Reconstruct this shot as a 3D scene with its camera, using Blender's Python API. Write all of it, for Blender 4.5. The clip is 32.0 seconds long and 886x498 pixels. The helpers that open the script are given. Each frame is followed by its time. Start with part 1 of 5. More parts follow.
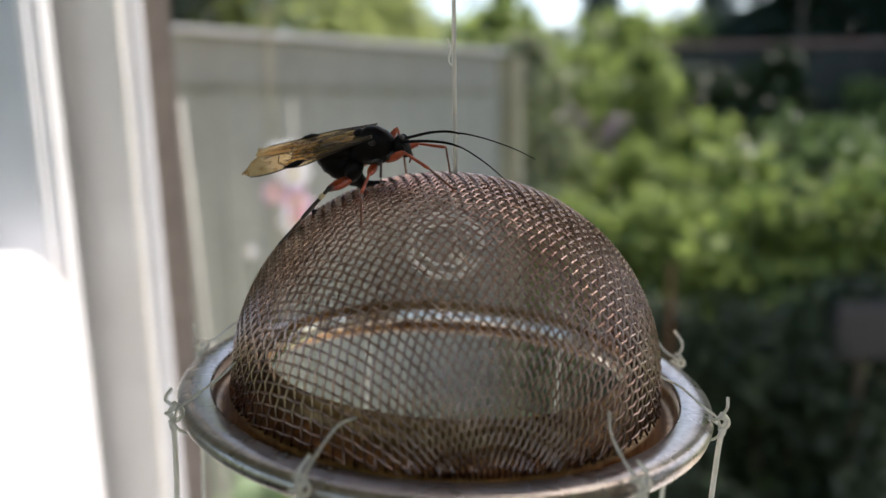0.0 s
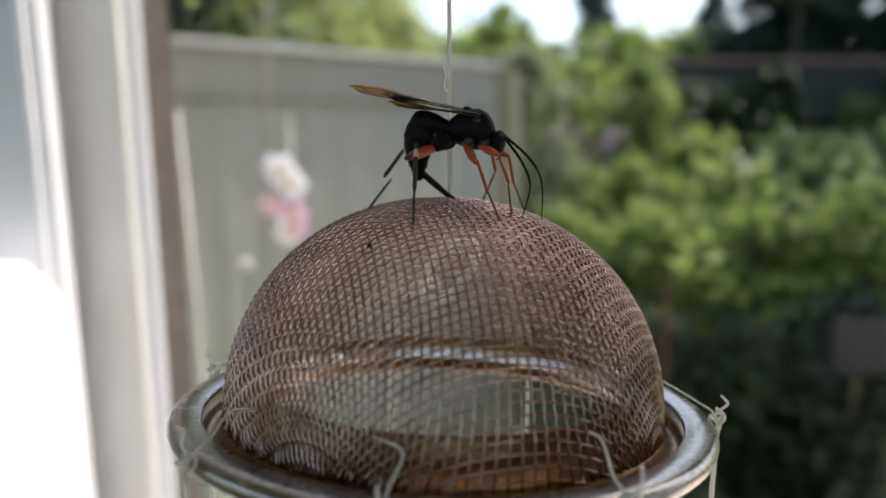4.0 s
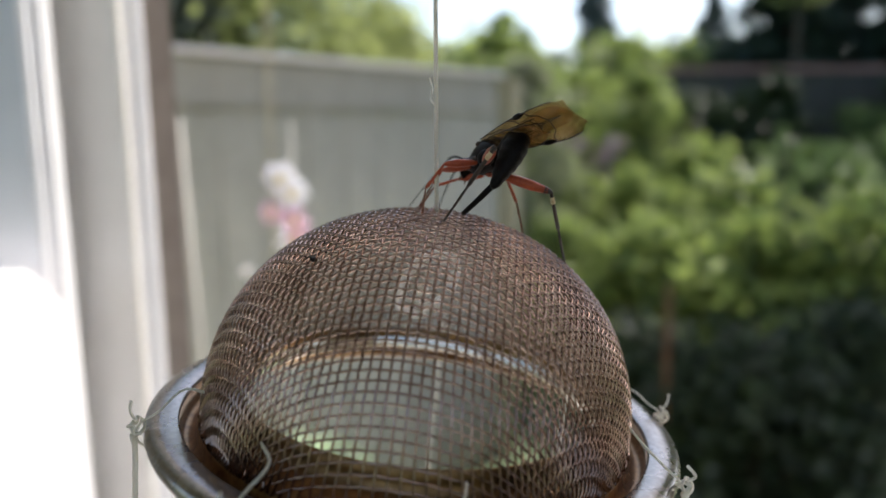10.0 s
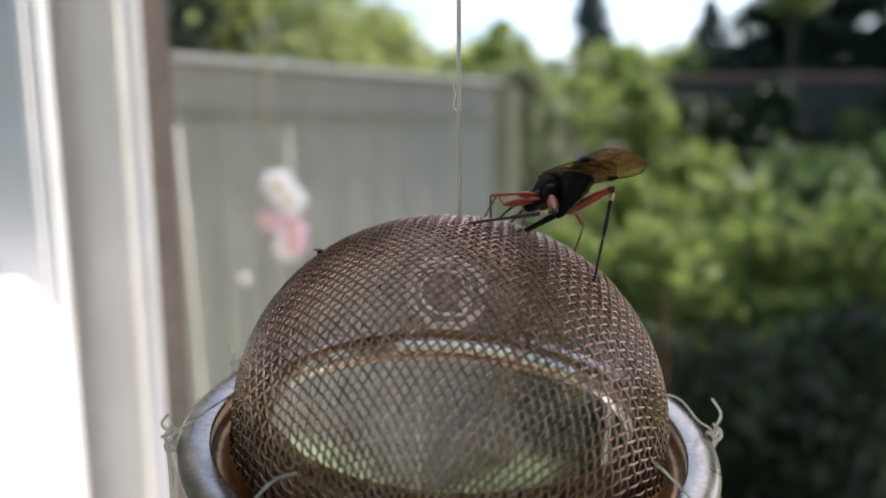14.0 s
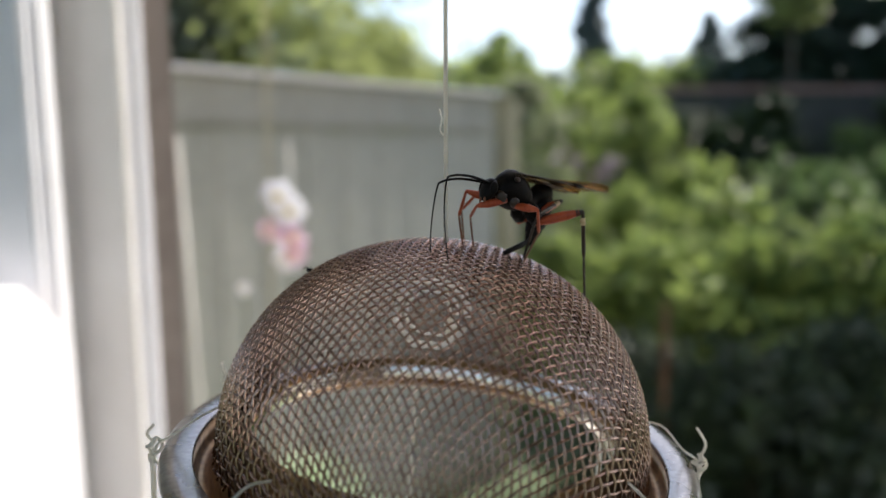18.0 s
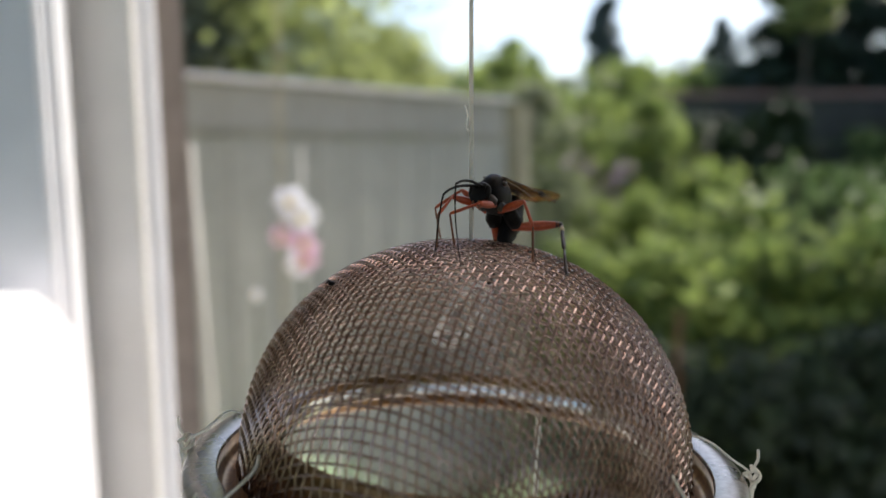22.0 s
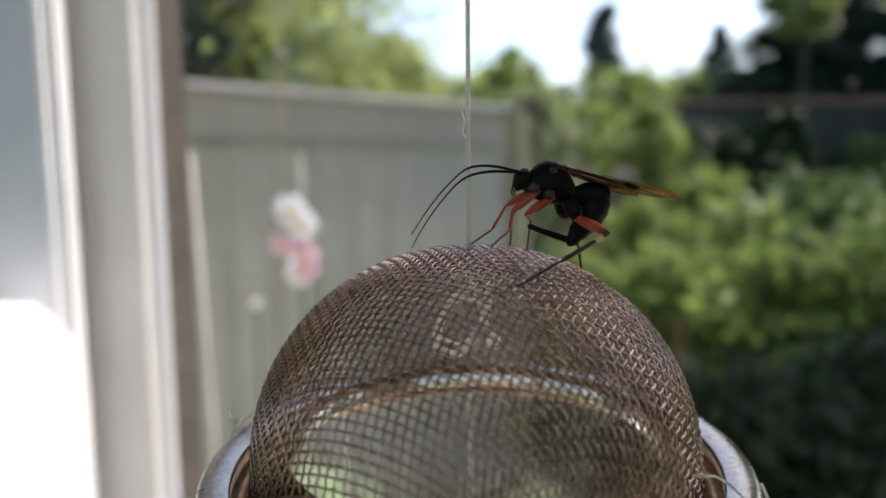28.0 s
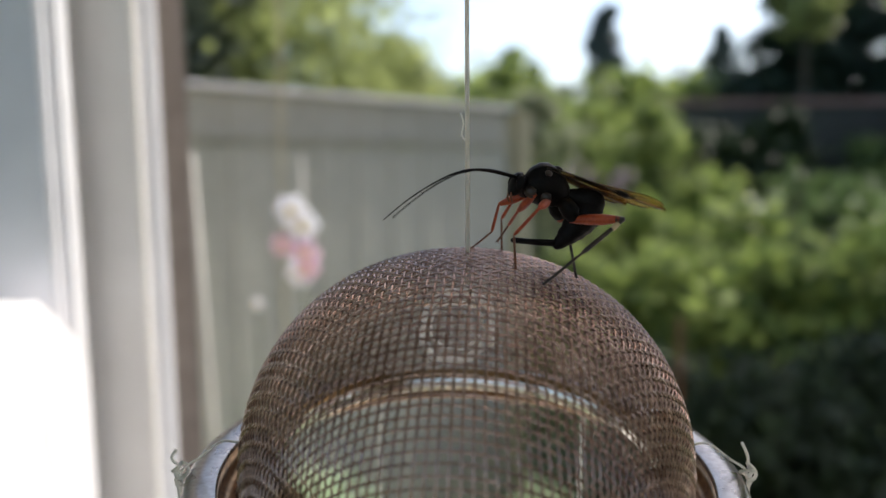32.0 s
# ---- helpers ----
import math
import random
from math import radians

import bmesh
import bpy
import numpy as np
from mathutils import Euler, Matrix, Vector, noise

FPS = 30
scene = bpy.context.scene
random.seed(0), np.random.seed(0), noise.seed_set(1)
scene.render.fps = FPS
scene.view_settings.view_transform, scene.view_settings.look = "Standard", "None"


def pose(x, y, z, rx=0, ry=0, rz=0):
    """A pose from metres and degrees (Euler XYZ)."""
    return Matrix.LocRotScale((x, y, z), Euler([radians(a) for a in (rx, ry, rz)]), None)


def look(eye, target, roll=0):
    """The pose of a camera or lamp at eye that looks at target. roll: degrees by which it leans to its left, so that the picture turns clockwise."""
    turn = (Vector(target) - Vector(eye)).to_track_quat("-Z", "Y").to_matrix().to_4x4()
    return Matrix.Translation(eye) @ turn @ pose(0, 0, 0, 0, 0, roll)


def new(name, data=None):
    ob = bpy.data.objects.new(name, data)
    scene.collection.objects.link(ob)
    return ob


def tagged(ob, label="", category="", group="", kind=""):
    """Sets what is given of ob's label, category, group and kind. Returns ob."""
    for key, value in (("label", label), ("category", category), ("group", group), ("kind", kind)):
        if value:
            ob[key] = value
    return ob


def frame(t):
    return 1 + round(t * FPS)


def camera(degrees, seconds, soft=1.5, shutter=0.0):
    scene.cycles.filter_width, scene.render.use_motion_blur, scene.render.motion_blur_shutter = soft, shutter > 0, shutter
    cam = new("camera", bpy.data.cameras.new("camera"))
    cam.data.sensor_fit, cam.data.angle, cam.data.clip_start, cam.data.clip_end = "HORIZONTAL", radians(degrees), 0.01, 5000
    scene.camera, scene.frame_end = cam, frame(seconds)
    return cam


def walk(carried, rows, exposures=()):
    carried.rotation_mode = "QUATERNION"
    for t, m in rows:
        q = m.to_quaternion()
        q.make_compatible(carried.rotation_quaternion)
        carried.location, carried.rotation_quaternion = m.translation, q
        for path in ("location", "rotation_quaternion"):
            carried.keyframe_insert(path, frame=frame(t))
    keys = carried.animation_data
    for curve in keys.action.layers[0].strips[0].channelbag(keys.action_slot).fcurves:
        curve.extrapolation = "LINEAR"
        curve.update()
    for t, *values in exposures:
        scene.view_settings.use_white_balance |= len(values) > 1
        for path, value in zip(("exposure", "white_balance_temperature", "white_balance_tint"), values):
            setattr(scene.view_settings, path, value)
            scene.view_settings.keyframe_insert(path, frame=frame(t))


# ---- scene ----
EYE = Vector((0.0, 0.0, 1.49))
cam = camera(64.2, 32.0)
cam.data.dof.use_dof = True
cam.data.dof.focus_distance = 0.0745
cam.data.dof.aperture_fstop = 15.0
VIEW = [  # seconds, turn, tilt, roll
(0, -0.56, 11.01, -0.72), (0.5, -0.65, 10.97, -0.77), (1, -0.55, 10.86, -0.73), (1.5, -0.48, 10.82, -0.66), (2, -0.44, 10.85, -0.48), 
(2.5, -0.29, 10.88, -0.29), (3, -0.23, 10.73, -0.23), (3.5, -0.22, 10.27, -0.23), (5.5, -0.19, 9.70, -0.29), (6, -0.18, 9.44, -0.39), 
(6.5, -0.14, 9.41, -0.42), (7, -0.08, 9.41, -0.45), (7.5, -0.11, 9.44, -0.40), (8, -0.11, 9.39, -0.27), (8.5, -0.11, 9.22, -0.10), 
(9, -0.08, 9.12, -0.06), (9.5, -0.20, 9.19, -0.18), (10, -0.31, 9.31, -0.25), (10.5, -0.36, 9.40, -0.32), (11, -0.31, 9.40, -0.37), 
(11.5, -0.25, 9.16, -0.37), (12, -0.10, 8.98, -0.36), (12.5, -0.13, 8.95, -0.31), (13, -0.18, 8.90, -0.25), (13.5, -0.13, 8.80, -0.19), 
(14, -0.11, 8.75, -0.26), (14.5, -0.19, 8.62, -0.32), (16.5, -0.22, 8.35, -0.31), (17, -0.14, 8.16, -0.24), (17.5, -0.09, 8.02, -0.11), 
(18, -0.08, 7.86, -0.08), (18.5, -0.12, 7.84, -0.15), (19, -0.19, 7.94, -0.18), (19.5, -0.23, 7.98, -0.12), (20, -0.43, 7.90, -0.14), 
(20.5, -0.58, 7.80, -0.19), (21, -0.79, 7.63, -0.25), (21.5, -0.99, 7.37, -0.24), (22, -1.02, 7.37, -0.23), (22.5, -1.00, 7.34, -0.27), 
(23, -1.00, 7.20, -0.33), (23.5, -1.02, 7.05, -0.41), (24, -1.03, 6.97, -0.35), (24.5, -1.02, 6.85, -0.30), (25, -1.00, 6.87, -0.42), 
(25.5, -1.13, 6.87, -0.52), (27.5, -1.07, 6.76, -0.51), (28, -1.00, 6.73, -0.43), (28.5, -0.93, 6.78, -0.37), (29, -0.91, 6.78, -0.31), 
(29.5, -0.92, 6.72, -0.18), (30, -0.96, 6.69, -0.18), (30.5, -1.01, 6.74, -0.30), (31, -1.00, 6.86, -0.29), (31.5, -0.96, 6.79, -0.30), 
(32, -1.10, 6.71, -0.34), 
]
SWING = [  # seconds, place of the rim from the eye in millimetres, spin, two leans in degrees
    (0, -0.63, 82.01, -30.94, 46.9, -0.7, 3.3),    (0.5, -0.25, 82.88, -30.94, 48.8, -1.4, 3.1),
    (1, -1.48, 82.59, -31.43, 52.6, -2, 3),    (1.5, -1.09, 82.18, -31.64, 58.7, -2.4, 3.1),
    (2, -1.19, 82.54, -31.66, 66.6, -3, 3.3),    (2.5, -2.07, 81.76, -31.74, 75, -3.7, 3.3),
    (3, -1.06, 80.35, -31.94, 82.9, -4.4, 2.8),    (3.5, -0.16, 80.22, -32.04, 92.7, -5.2, 2.1),
    (4.5, -0.74, 79.85, -32.5, 99.8, -5.55, 1.95),    (5.5, -1.32, 79.49, -32.99, 106.8, -5.9, 1.8),    (6, -0.1, 79.15, -33.19, 110.9, -6.2, 1.8),
    (6.5, 1.66, 80.06, -32.89, 109.5, -6.1, 1.8),    (7, -0.86, 79.36, -33.09, 107.3, -6, 2.2),
    (7.5, -0.79, 79.29, -33.24, 104.6, -5.9, 2.7),    (8, 1.42, 80.47, -33.19, 100.3, -5.8, 3.3),
    (8.5, -2.68, 80.42, -33.89, 95.6, -5.4, 4.2),    (9, -1.82, 80.03, -33.87, 90, -4.1, 5),
    (9.5, -0.82, 81.22, -33.33, 84, -1.6, 5.5),    (10, -3.6, 81.98, -32.7, 77.5, 1.2, 5.9),
    (10.5, -3.05, 82.33, -32.38, 71.7, 3.1, 5.8),    (11, -1.16, 83.06, -32.34, 65.1, 3.8, 5.3),
    (11.5, -2.32, 82.64, -32.41, 57.1, 3.7, 4.8),    (12, -1.05, 81.7, -32.81, 50.3, 3.2, 4.3),
    (12.5, 0.02, 81.29, -32.84, 45.3, 2.5, 3.9),    (13, -0.54, 80.66, -33.27, 40.6, 2.4, 3.6),
    (13.5, -1.18, 80.37, -33, 35.3, 3.1, 3.2),    (14, 0.5, 81.01, -32.73, 30.9, 4.2, 2.9),
    (14.5, -0.84, 80.9, -32.46, 27.4, 4.6, 3.1),    (16.5, -1.72, 80.66, -33.02, 25.8, 3.9, 3.5),
    (17, 0.69, 81.27, -33.51, 26, 2.9, 3.6),    (17.5, 1.08, 81.23, -34.12, 27.1, 2.1, 3.7),
    (18, -1.37, 81.42, -34.17, 29.1, 1.3, 3.8),    (18.5, 0.87, 81.98, -34.25, 32.9, 0.2, 3.7),
    (19, 0.89, 81.71, -34.44, 38, -0.7, 3.7),    (19.5, -1.27, 81.33, -34.24, 42.6, -1.3, 3.7),
    (20, -0.78, 80.87, -33.91, 47.9, -1.7, 3.5),    (20.5, 0.3, 80.64, -33.99, 53, -2.1, 3.1),
    (21, -1.03, 80.42, -33.62, 56.3, -2.6, 2.7),    (21.5, -0.57, 79.29, -33.51, 57.2, -3, 2.2),
    (22, 0.89, 78.6, -33.14, 59.4, -3.1, 2.2),    (22.5, 0.47, 78.64, -32.72, 58.6, -2.7, 2.9),
    (23, -1.24, 78.91, -33.36, 55.3, -1.9, 3.8),    (23.5, 0.07, 80.74, -33.39, 50.9, -0.9, 4.2),
    (24, -0.9, 81.4, -33.48, 40.4, -0.2, 4.2),    (24.5, -1.24, 80.2, -33.4, 28.9, 0.3, 3.8),
    (25, 1, 79.52, -33.12, 16.6, 0.7, 2.8),    (25.5, -0.18, 78.86, -33.1, 4.2, 1.6, 1.4),
    (27.5, 1.56, 78.08, -33.52, -28.1, 2.8, -0),    (28, 1.99, 79.03, -33.04, -36.5, 3.3, -1.2),
    (28.5, 1.57, 79.13, -33.24, -42.3, 3.1, -1.9),    (29, 2.89, 78.98, -33.23, -48.2, 2.8, -1.9),
    (29.5, 1.65, 79.74, -32.86, -48.8, 2.9, -1.5),    (30, 0.75, 80.46, -32.63, -46.7, 3.3, -1.2),
    (30.5, 2.12, 80.14, -32.74, -43.3, 3.5, -1.1),    (31, 2.36, 79.2, -33.21, -33.1, 3.5, -0.8),
    (31.5, 0.7, 78.22, -33.29, -22.5, 3.4, -0.1),    (32, 0.85, 78.22, -33.29, -12.2, 3.2, 0.9),

]


def view(row):
    t, turn, tilt, roll = row
    return t, pose(EYE.x, EYE.y, EYE.z, 90 - tilt, 0, -turn) @ pose(0, 0, 0, 0, 0, roll)


walk(cam, [view(r) for r in VIEW], [(0, 0.9), (10, 0.92), (20, 0.88), (25, 0.82), (32, 0.74)])

# ---- light ----
SUN_HEIGHT, SUN_SIDE = radians(56), radians(50)
world = bpy.data.worlds.new("sky")
scene.world = world
world.use_nodes = True
sky = world.node_tree.nodes.new("ShaderNodeTexSky")
sky.sky_type, sky.sun_disc = "NISHITA", False
sky.sun_elevation, sky.sun_rotation = SUN_HEIGHT, SUN_SIDE
sky.dust_density, sky.air_density = 2.5, 1.0
world.node_tree.links.new(sky.outputs[0], world.node_tree.nodes["Background"].inputs[0])
world.node_tree.nodes["Background"].inputs[1].default_value = 0.165
sun = new("sun", bpy.data.lights.new("sun", "SUN"))
sun.data.energy, sun.data.angle, sun.data.color = 4.8, radians(0.6), (1.0, 0.95, 0.86)
TO_SUN = Vector((math.sin(SUN_SIDE) * math.cos(SUN_HEIGHT), math.cos(SUN_SIDE) * math.cos(SUN_HEIGHT), math.sin(SUN_HEIGHT)))
sun.matrix_world = look(TO_SUN * 20, (0, 0, 0))

# ---- materials ----


def material(name, dark, light, rough=0.6, metal=0.0, grain=60.0, spots=6.0, bump=0.15, depth=0.002, **more):
    """Two colours mixed by a fine and a coarse noise, with relief and uneven gloss; sizes are repeats a metre."""
    m = bpy.data.materials.new(name)
    m.use_nodes = True
    n, l = m.node_tree.nodes, m.node_tree.links
    b = n["Principled BSDF"]
    co = n.new("ShaderNodeTexCoord")
    fine, broad = n.new("ShaderNodeTexNoise"), n.new("ShaderNodeTexNoise")
    for k, size in ((fine, grain), (broad, spots)):
        k.inputs["Scale"].default_value, k.inputs["Detail"].default_value = size, 4
        l.new(co.outputs["Object"], k.inputs["Vector"])
    both = n.new("ShaderNodeMath")
    both.operation = "ADD"
    l.new(fine.outputs["Fac"], both.inputs[0]), l.new(broad.outputs["Fac"], both.inputs[1])
    ramp = n.new("ShaderNodeMapRange")
    ramp.inputs[1].default_value, ramp.inputs[2].default_value = 0.7, 1.3
    l.new(both.outputs[0], ramp.inputs[0])
    mix = n.new("ShaderNodeMix")
    mix.data_type = "RGBA"
    mix.inputs[6].default_value, mix.inputs[7].default_value = (*dark, 1), (*light, 1)
    l.new(ramp.outputs[0], mix.inputs[0])
    l.new(mix.outputs[2], b.inputs["Base Color"])
    gloss = n.new("ShaderNodeMapRange")
    gloss.inputs[3].default_value, gloss.inputs[4].default_value = max(0.02, rough - 0.1), min(1, rough + 0.12)
    l.new(broad.outputs["Fac"], gloss.inputs[0])
    l.new(gloss.outputs[0], b.inputs["Roughness"])
    b.inputs["Metallic"].default_value = metal
    if bump:
        relief = n.new("ShaderNodeBump")
        relief.inputs["Strength"].default_value, relief.inputs["Distance"].default_value = bump, depth
        l.new(fine.outputs["Fac"], relief.inputs["Height"])
        l.new(relief.outputs[0], b.inputs["Normal"])
    for key, value in more.items():
        b.inputs[key.replace("_", " ")].default_value = value
    return m


def foliage(name, dark, light, see=0.35):
    """Leaves: every leaf its own green, some light coming through."""
    m = bpy.data.materials.new(name)
    m.use_nodes = True
    n, l = m.node_tree.nodes, m.node_tree.links
    b, out = n["Principled BSDF"], n["Material Output"]
    geo = n.new("ShaderNodeNewGeometry")
    mix = n.new("ShaderNodeMix")
    mix.data_type = "RGBA"
    mix.inputs[6].default_value, mix.inputs[7].default_value = (*dark, 1), (*light, 1)
    l.new(geo.outputs["Random Per Island"], mix.inputs[0])
    l.new(mix.outputs[2], b.inputs["Base Color"])
    b.inputs["Roughness"].default_value = 0.48
    b.inputs["Specular IOR Level"].default_value = 0.32
    thin = n.new("ShaderNodeBsdfTranslucent")
    l.new(mix.outputs[2], thin.inputs[0])
    add = n.new("ShaderNodeMixShader")
    add.inputs[0].default_value = see
    l.new(b.outputs[0], add.inputs[1]), l.new(thin.outputs[0], add.inputs[2]), l.new(add.outputs[0], out.inputs[0])
    return m


WIRE = material("stainless_wire", (0.205, 0.118, 0.09), (0.52, 0.375, 0.31), 0.22, 1.0, 900, 120, 0.1, 0.00003)
STEEL = material("worn_steel", (0.27, 0.235, 0.21), (0.45, 0.405, 0.37), 0.27, 1.0, 1400, 150, 0.25, 0.00003)
# Near-white base carries the sky shine wanted on the lip.
POLISHED = material("shine_toned_steel", (1.0, 0.90, 0.76), (1.0, 0.94, 0.82), 0.14, 1.0, 1400, 150, 0.1, 0.00002)
# Brown and amber reflections of room and mesh are put into this colour.
GROOVE = material("mirror_brown_steel", (0.10, 0.05, 0.022), (0.32, 0.19, 0.085), 0.3, 1.0, 900, 90, 0.2, 0.00003)
CHITIN = material("black_chitin", (0.003, 0.0022, 0.002), (0.011, 0.007, 0.006), 0.5, 0.0, 4000, 700, 0.7, 0.00003, Specular_IOR_Level=0.10)
ORANGE = material("orange_leg", (0.27, 0.03, 0.008), (0.46, 0.075, 0.017), 0.42, 0.0, 3000, 500, 0.2, 0.00002)
BROWN_LEG = material("brown_leg", (0.10, 0.03, 0.012), (0.22, 0.07, 0.025), 0.45, 0.0, 3000, 500, 0.2, 0.00002)
DARK_LEG = material("dark_leg", (0.012, 0.008, 0.006), (0.05, 0.025, 0.015), 0.45, 0.0, 3000, 500, 0.2, 0.00002)
PALE_LEG = material("pale_leg_ring", (0.45, 0.3, 0.16), (0.7, 0.52, 0.3), 0.45, 0.0, 3000, 500, 0.2, 0.00002)
PLASTIC = material("white_frame_plastic", (0.70, 0.69, 0.72), (0.78, 0.77, 0.80), 0.35, 0.0, 40, 5, 0.05)
SASH = material("warm_grey_frame_plastic", (0.66, 0.635, 0.605), (0.75, 0.725, 0.695), 0.4, 0.0, 40, 5, 0.05)
PLASTER = material("cream_wall_paint", (0.60, 0.50, 0.41), (0.70, 0.60, 0.50), 0.85, 0.0, 50, 2, 0.1)
CEIL = material("white_ceiling_paint", (0.68, 0.66, 0.62), (0.76, 0.74, 0.7), 0.9, 0.0, 50, 2, 0.1)
FLOORING = material("brown_floor_boards", (0.14, 0.075, 0.04), (0.27, 0.16, 0.09), 0.45, 0.0, 30, 3, 0.2)
BRICK = material("red_brown_brick", (0.22, 0.185, 0.165), (0.33, 0.28, 0.25), 0.85, 0.0, 90, 9, 0.4)
FENCE = material("grey_green_fence_timber", (0.32, 0.325, 0.285), (0.42, 0.418, 0.37), 0.85, 0.0, 35, 3, 0.4)
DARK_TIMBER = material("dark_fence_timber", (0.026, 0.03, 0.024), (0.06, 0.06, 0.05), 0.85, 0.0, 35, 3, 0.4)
RUSSET = material("russet_timber", (0.17, 0.10, 0.08), (0.30, 0.19, 0.16), 0.85, 0.0, 35, 3, 0.4)
FENCE_TOP = material("brown_grey_fence_timber", (0.30, 0.297, 0.26), (0.395, 0.388, 0.343), 0.85, 0.0, 35, 3, 0.4)
MOSSY = material("mossy_timber", (0.27, 0.27, 0.22), (0.38, 0.37, 0.31), 0.9, 0.0, 60, 6, 0.4)
POST = material("tan_fence_post", (0.26, 0.245, 0.165), (0.37, 0.35, 0.25), 0.85, 0.0, 35, 3, 0.4)
# Pale timber, its tone raised for the sun on the rail's top edge.
CAPPING = material("sun_paled_capping", (0.62, 0.61, 0.62), (0.76, 0.75, 0.76), 0.7, 0.0, 30, 3, 0.3)
LAWN = material("mown_lawn", (0.05, 0.075, 0.035), (0.10, 0.125, 0.065), 0.9, 0.0, 30, 1.2, 0.5, 0.02)
STAKE = material("weathered_pale_stake", (0.42, 0.41, 0.39), (0.55, 0.54, 0.52), 0.8, 0.0, 60, 8, 0.3)
CANE = material("orange_brown_cane", (0.11, 0.055, 0.025), (0.22, 0.11, 0.05), 0.8, 0.0, 60, 8, 0.3)
BARK = material("grey_bark", (0.07, 0.055, 0.04), (0.16, 0.13, 0.10), 0.9, 0.0, 25, 4, 0.6, 0.01)
# Grey of the screen reflection that the added board stands for.
REFLECTED_GREY = material("reflection_grey", (0.026, 0.025, 0.033), (0.040, 0.038, 0.050), 0.5, 0.0, 30, 4, 0.1)
LEAF_LIGHT = foliage("sunny_leaves", (0.025, 0.052, 0.018), (0.37, 0.46, 0.125), 0.5)
LEAF_PALE = foliage("dusty_olive_leaves", (0.20, 0.235, 0.085), (0.36, 0.41, 0.155), 0.6)
LEAF_DULL = foliage("dull_grey_leaves", (0.085, 0.105, 0.075), (0.17, 0.19, 0.14), 0.3)
LEAF_OLIVE = foliage("olive_leaves", (0.13, 0.155, 0.085), (0.24, 0.26, 0.16), 0.4)
LEAF_MID = foliage("hedge_leaves", (0.025, 0.05, 0.02), (0.18, 0.26, 0.085), 0.35)
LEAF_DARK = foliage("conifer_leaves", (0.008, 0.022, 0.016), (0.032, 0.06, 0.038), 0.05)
# Distance haze is put into the paler, bluer colours of these two.
LEAF_FAR = foliage("haze_paled_leaves", (0.06, 0.085, 0.08), (0.15, 0.18, 0.16), 0.2)
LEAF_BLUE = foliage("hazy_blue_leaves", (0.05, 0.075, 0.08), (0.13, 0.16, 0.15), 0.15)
# Sun glare on the green at the fence foot, put into leaf colour.
LEAF_MINT = foliage("glare_mint_leaves", (0.40, 0.52, 0.34), (0.62, 0.72, 0.52), 0.5)
# Shade at lower right and by the back fence, put into leaf colour.
LEAF_SHADE = foliage("shade_dark_leaves", (0.009, 0.019, 0.008), (0.040, 0.066, 0.024), 0.1)
WHITE_RING = foliage("milky_plastic", (0.80, 0.79, 0.77), (0.92, 0.91, 0.89), 0.7)
PETAL_PINK = foliage("pink_petals", (0.76, 0.50, 0.68), (0.90, 0.74, 0.86), 0.5)
MAUVE = foliage("mauve_petals", (0.22, 0.17, 0.20), (0.38, 0.30, 0.34), 0.3)
PETAL_WHITE = foliage("white_petals", (0.82, 0.84, 0.92), (0.92, 0.93, 0.97), 0.5)
POLLEN = material("yellow_flower_heart", (0.6, 0.5, 0.12), (0.75, 0.68, 0.3), 0.7, 0.0, 900, 100, 0.2)

# clear nylon: half seen through, half pale and shiny
LINE = material("clear_nylon_line", (0.74, 0.71, 0.64), (0.88, 0.86, 0.81), 0.22, 0.0, 900, 200, 0.1, 0.00002)
_n, _l = LINE.node_tree.nodes, LINE.node_tree.links
_clear, _mix, _thin, _mix2 = _n.new("ShaderNodeBsdfTransparent"), _n.new("ShaderNodeMixShader"), _n.new("ShaderNodeBsdfTranslucent"), _n.new("ShaderNodeMixShader")
_thin.inputs[0].default_value = (0.92, 0.89, 0.82, 1)
_mix.inputs[0].default_value, _mix2.inputs[0].default_value = 0.95, 0.35
_l.new(_thin.outputs[0], _mix2.inputs[1]), _l.new(_n["Principled BSDF"].outputs[0], _mix2.inputs[2])
_l.new(_clear.outputs[0], _mix.inputs[1]), _l.new(_mix2.outputs[0], _mix.inputs[2]), _l.new(_mix.outputs[0], _n["Material Output"].inputs[0])

# amber wing membrane: mostly clear
wing_skin = bpy.data.materials.new("amber_wing_membrane")
wing_skin.use_nodes = True
_n, _l = wing_skin.node_tree.nodes, wing_skin.node_tree.links
_clear, _mix, _noise, _ramp = _n.new("ShaderNodeBsdfTransparent"), _n.new("ShaderNodeMixShader"), _n.new("ShaderNodeTexNoise"), _n.new("ShaderNodeMapRange")
_clear.inputs[0].default_value = (0.86, 0.68, 0.42, 1)
_noise.inputs["Scale"].default_value = 500
_b = _n["Principled BSDF"]
_b.inputs["Base Color"].default_value, _b.inputs["Roughness"].default_value = (0.46, 0.30, 0.13, 1), 0.35
_ramp.inputs[3].default_value, _ramp.inputs[4].default_value = 0.25, 0.42
_l.new(_noise.outputs["Fac"], _ramp.inputs[0]), _l.new(_ramp.outputs[0], _mix.inputs[0])
_l.new(_clear.outputs[0], _mix.inputs[1]), _l.new(_b.outputs[0], _mix.inputs[2]), _l.new(_mix.outputs[0], _n["Material Output"].inputs[0])

# ---- mesh helpers ----
MM = 0.001


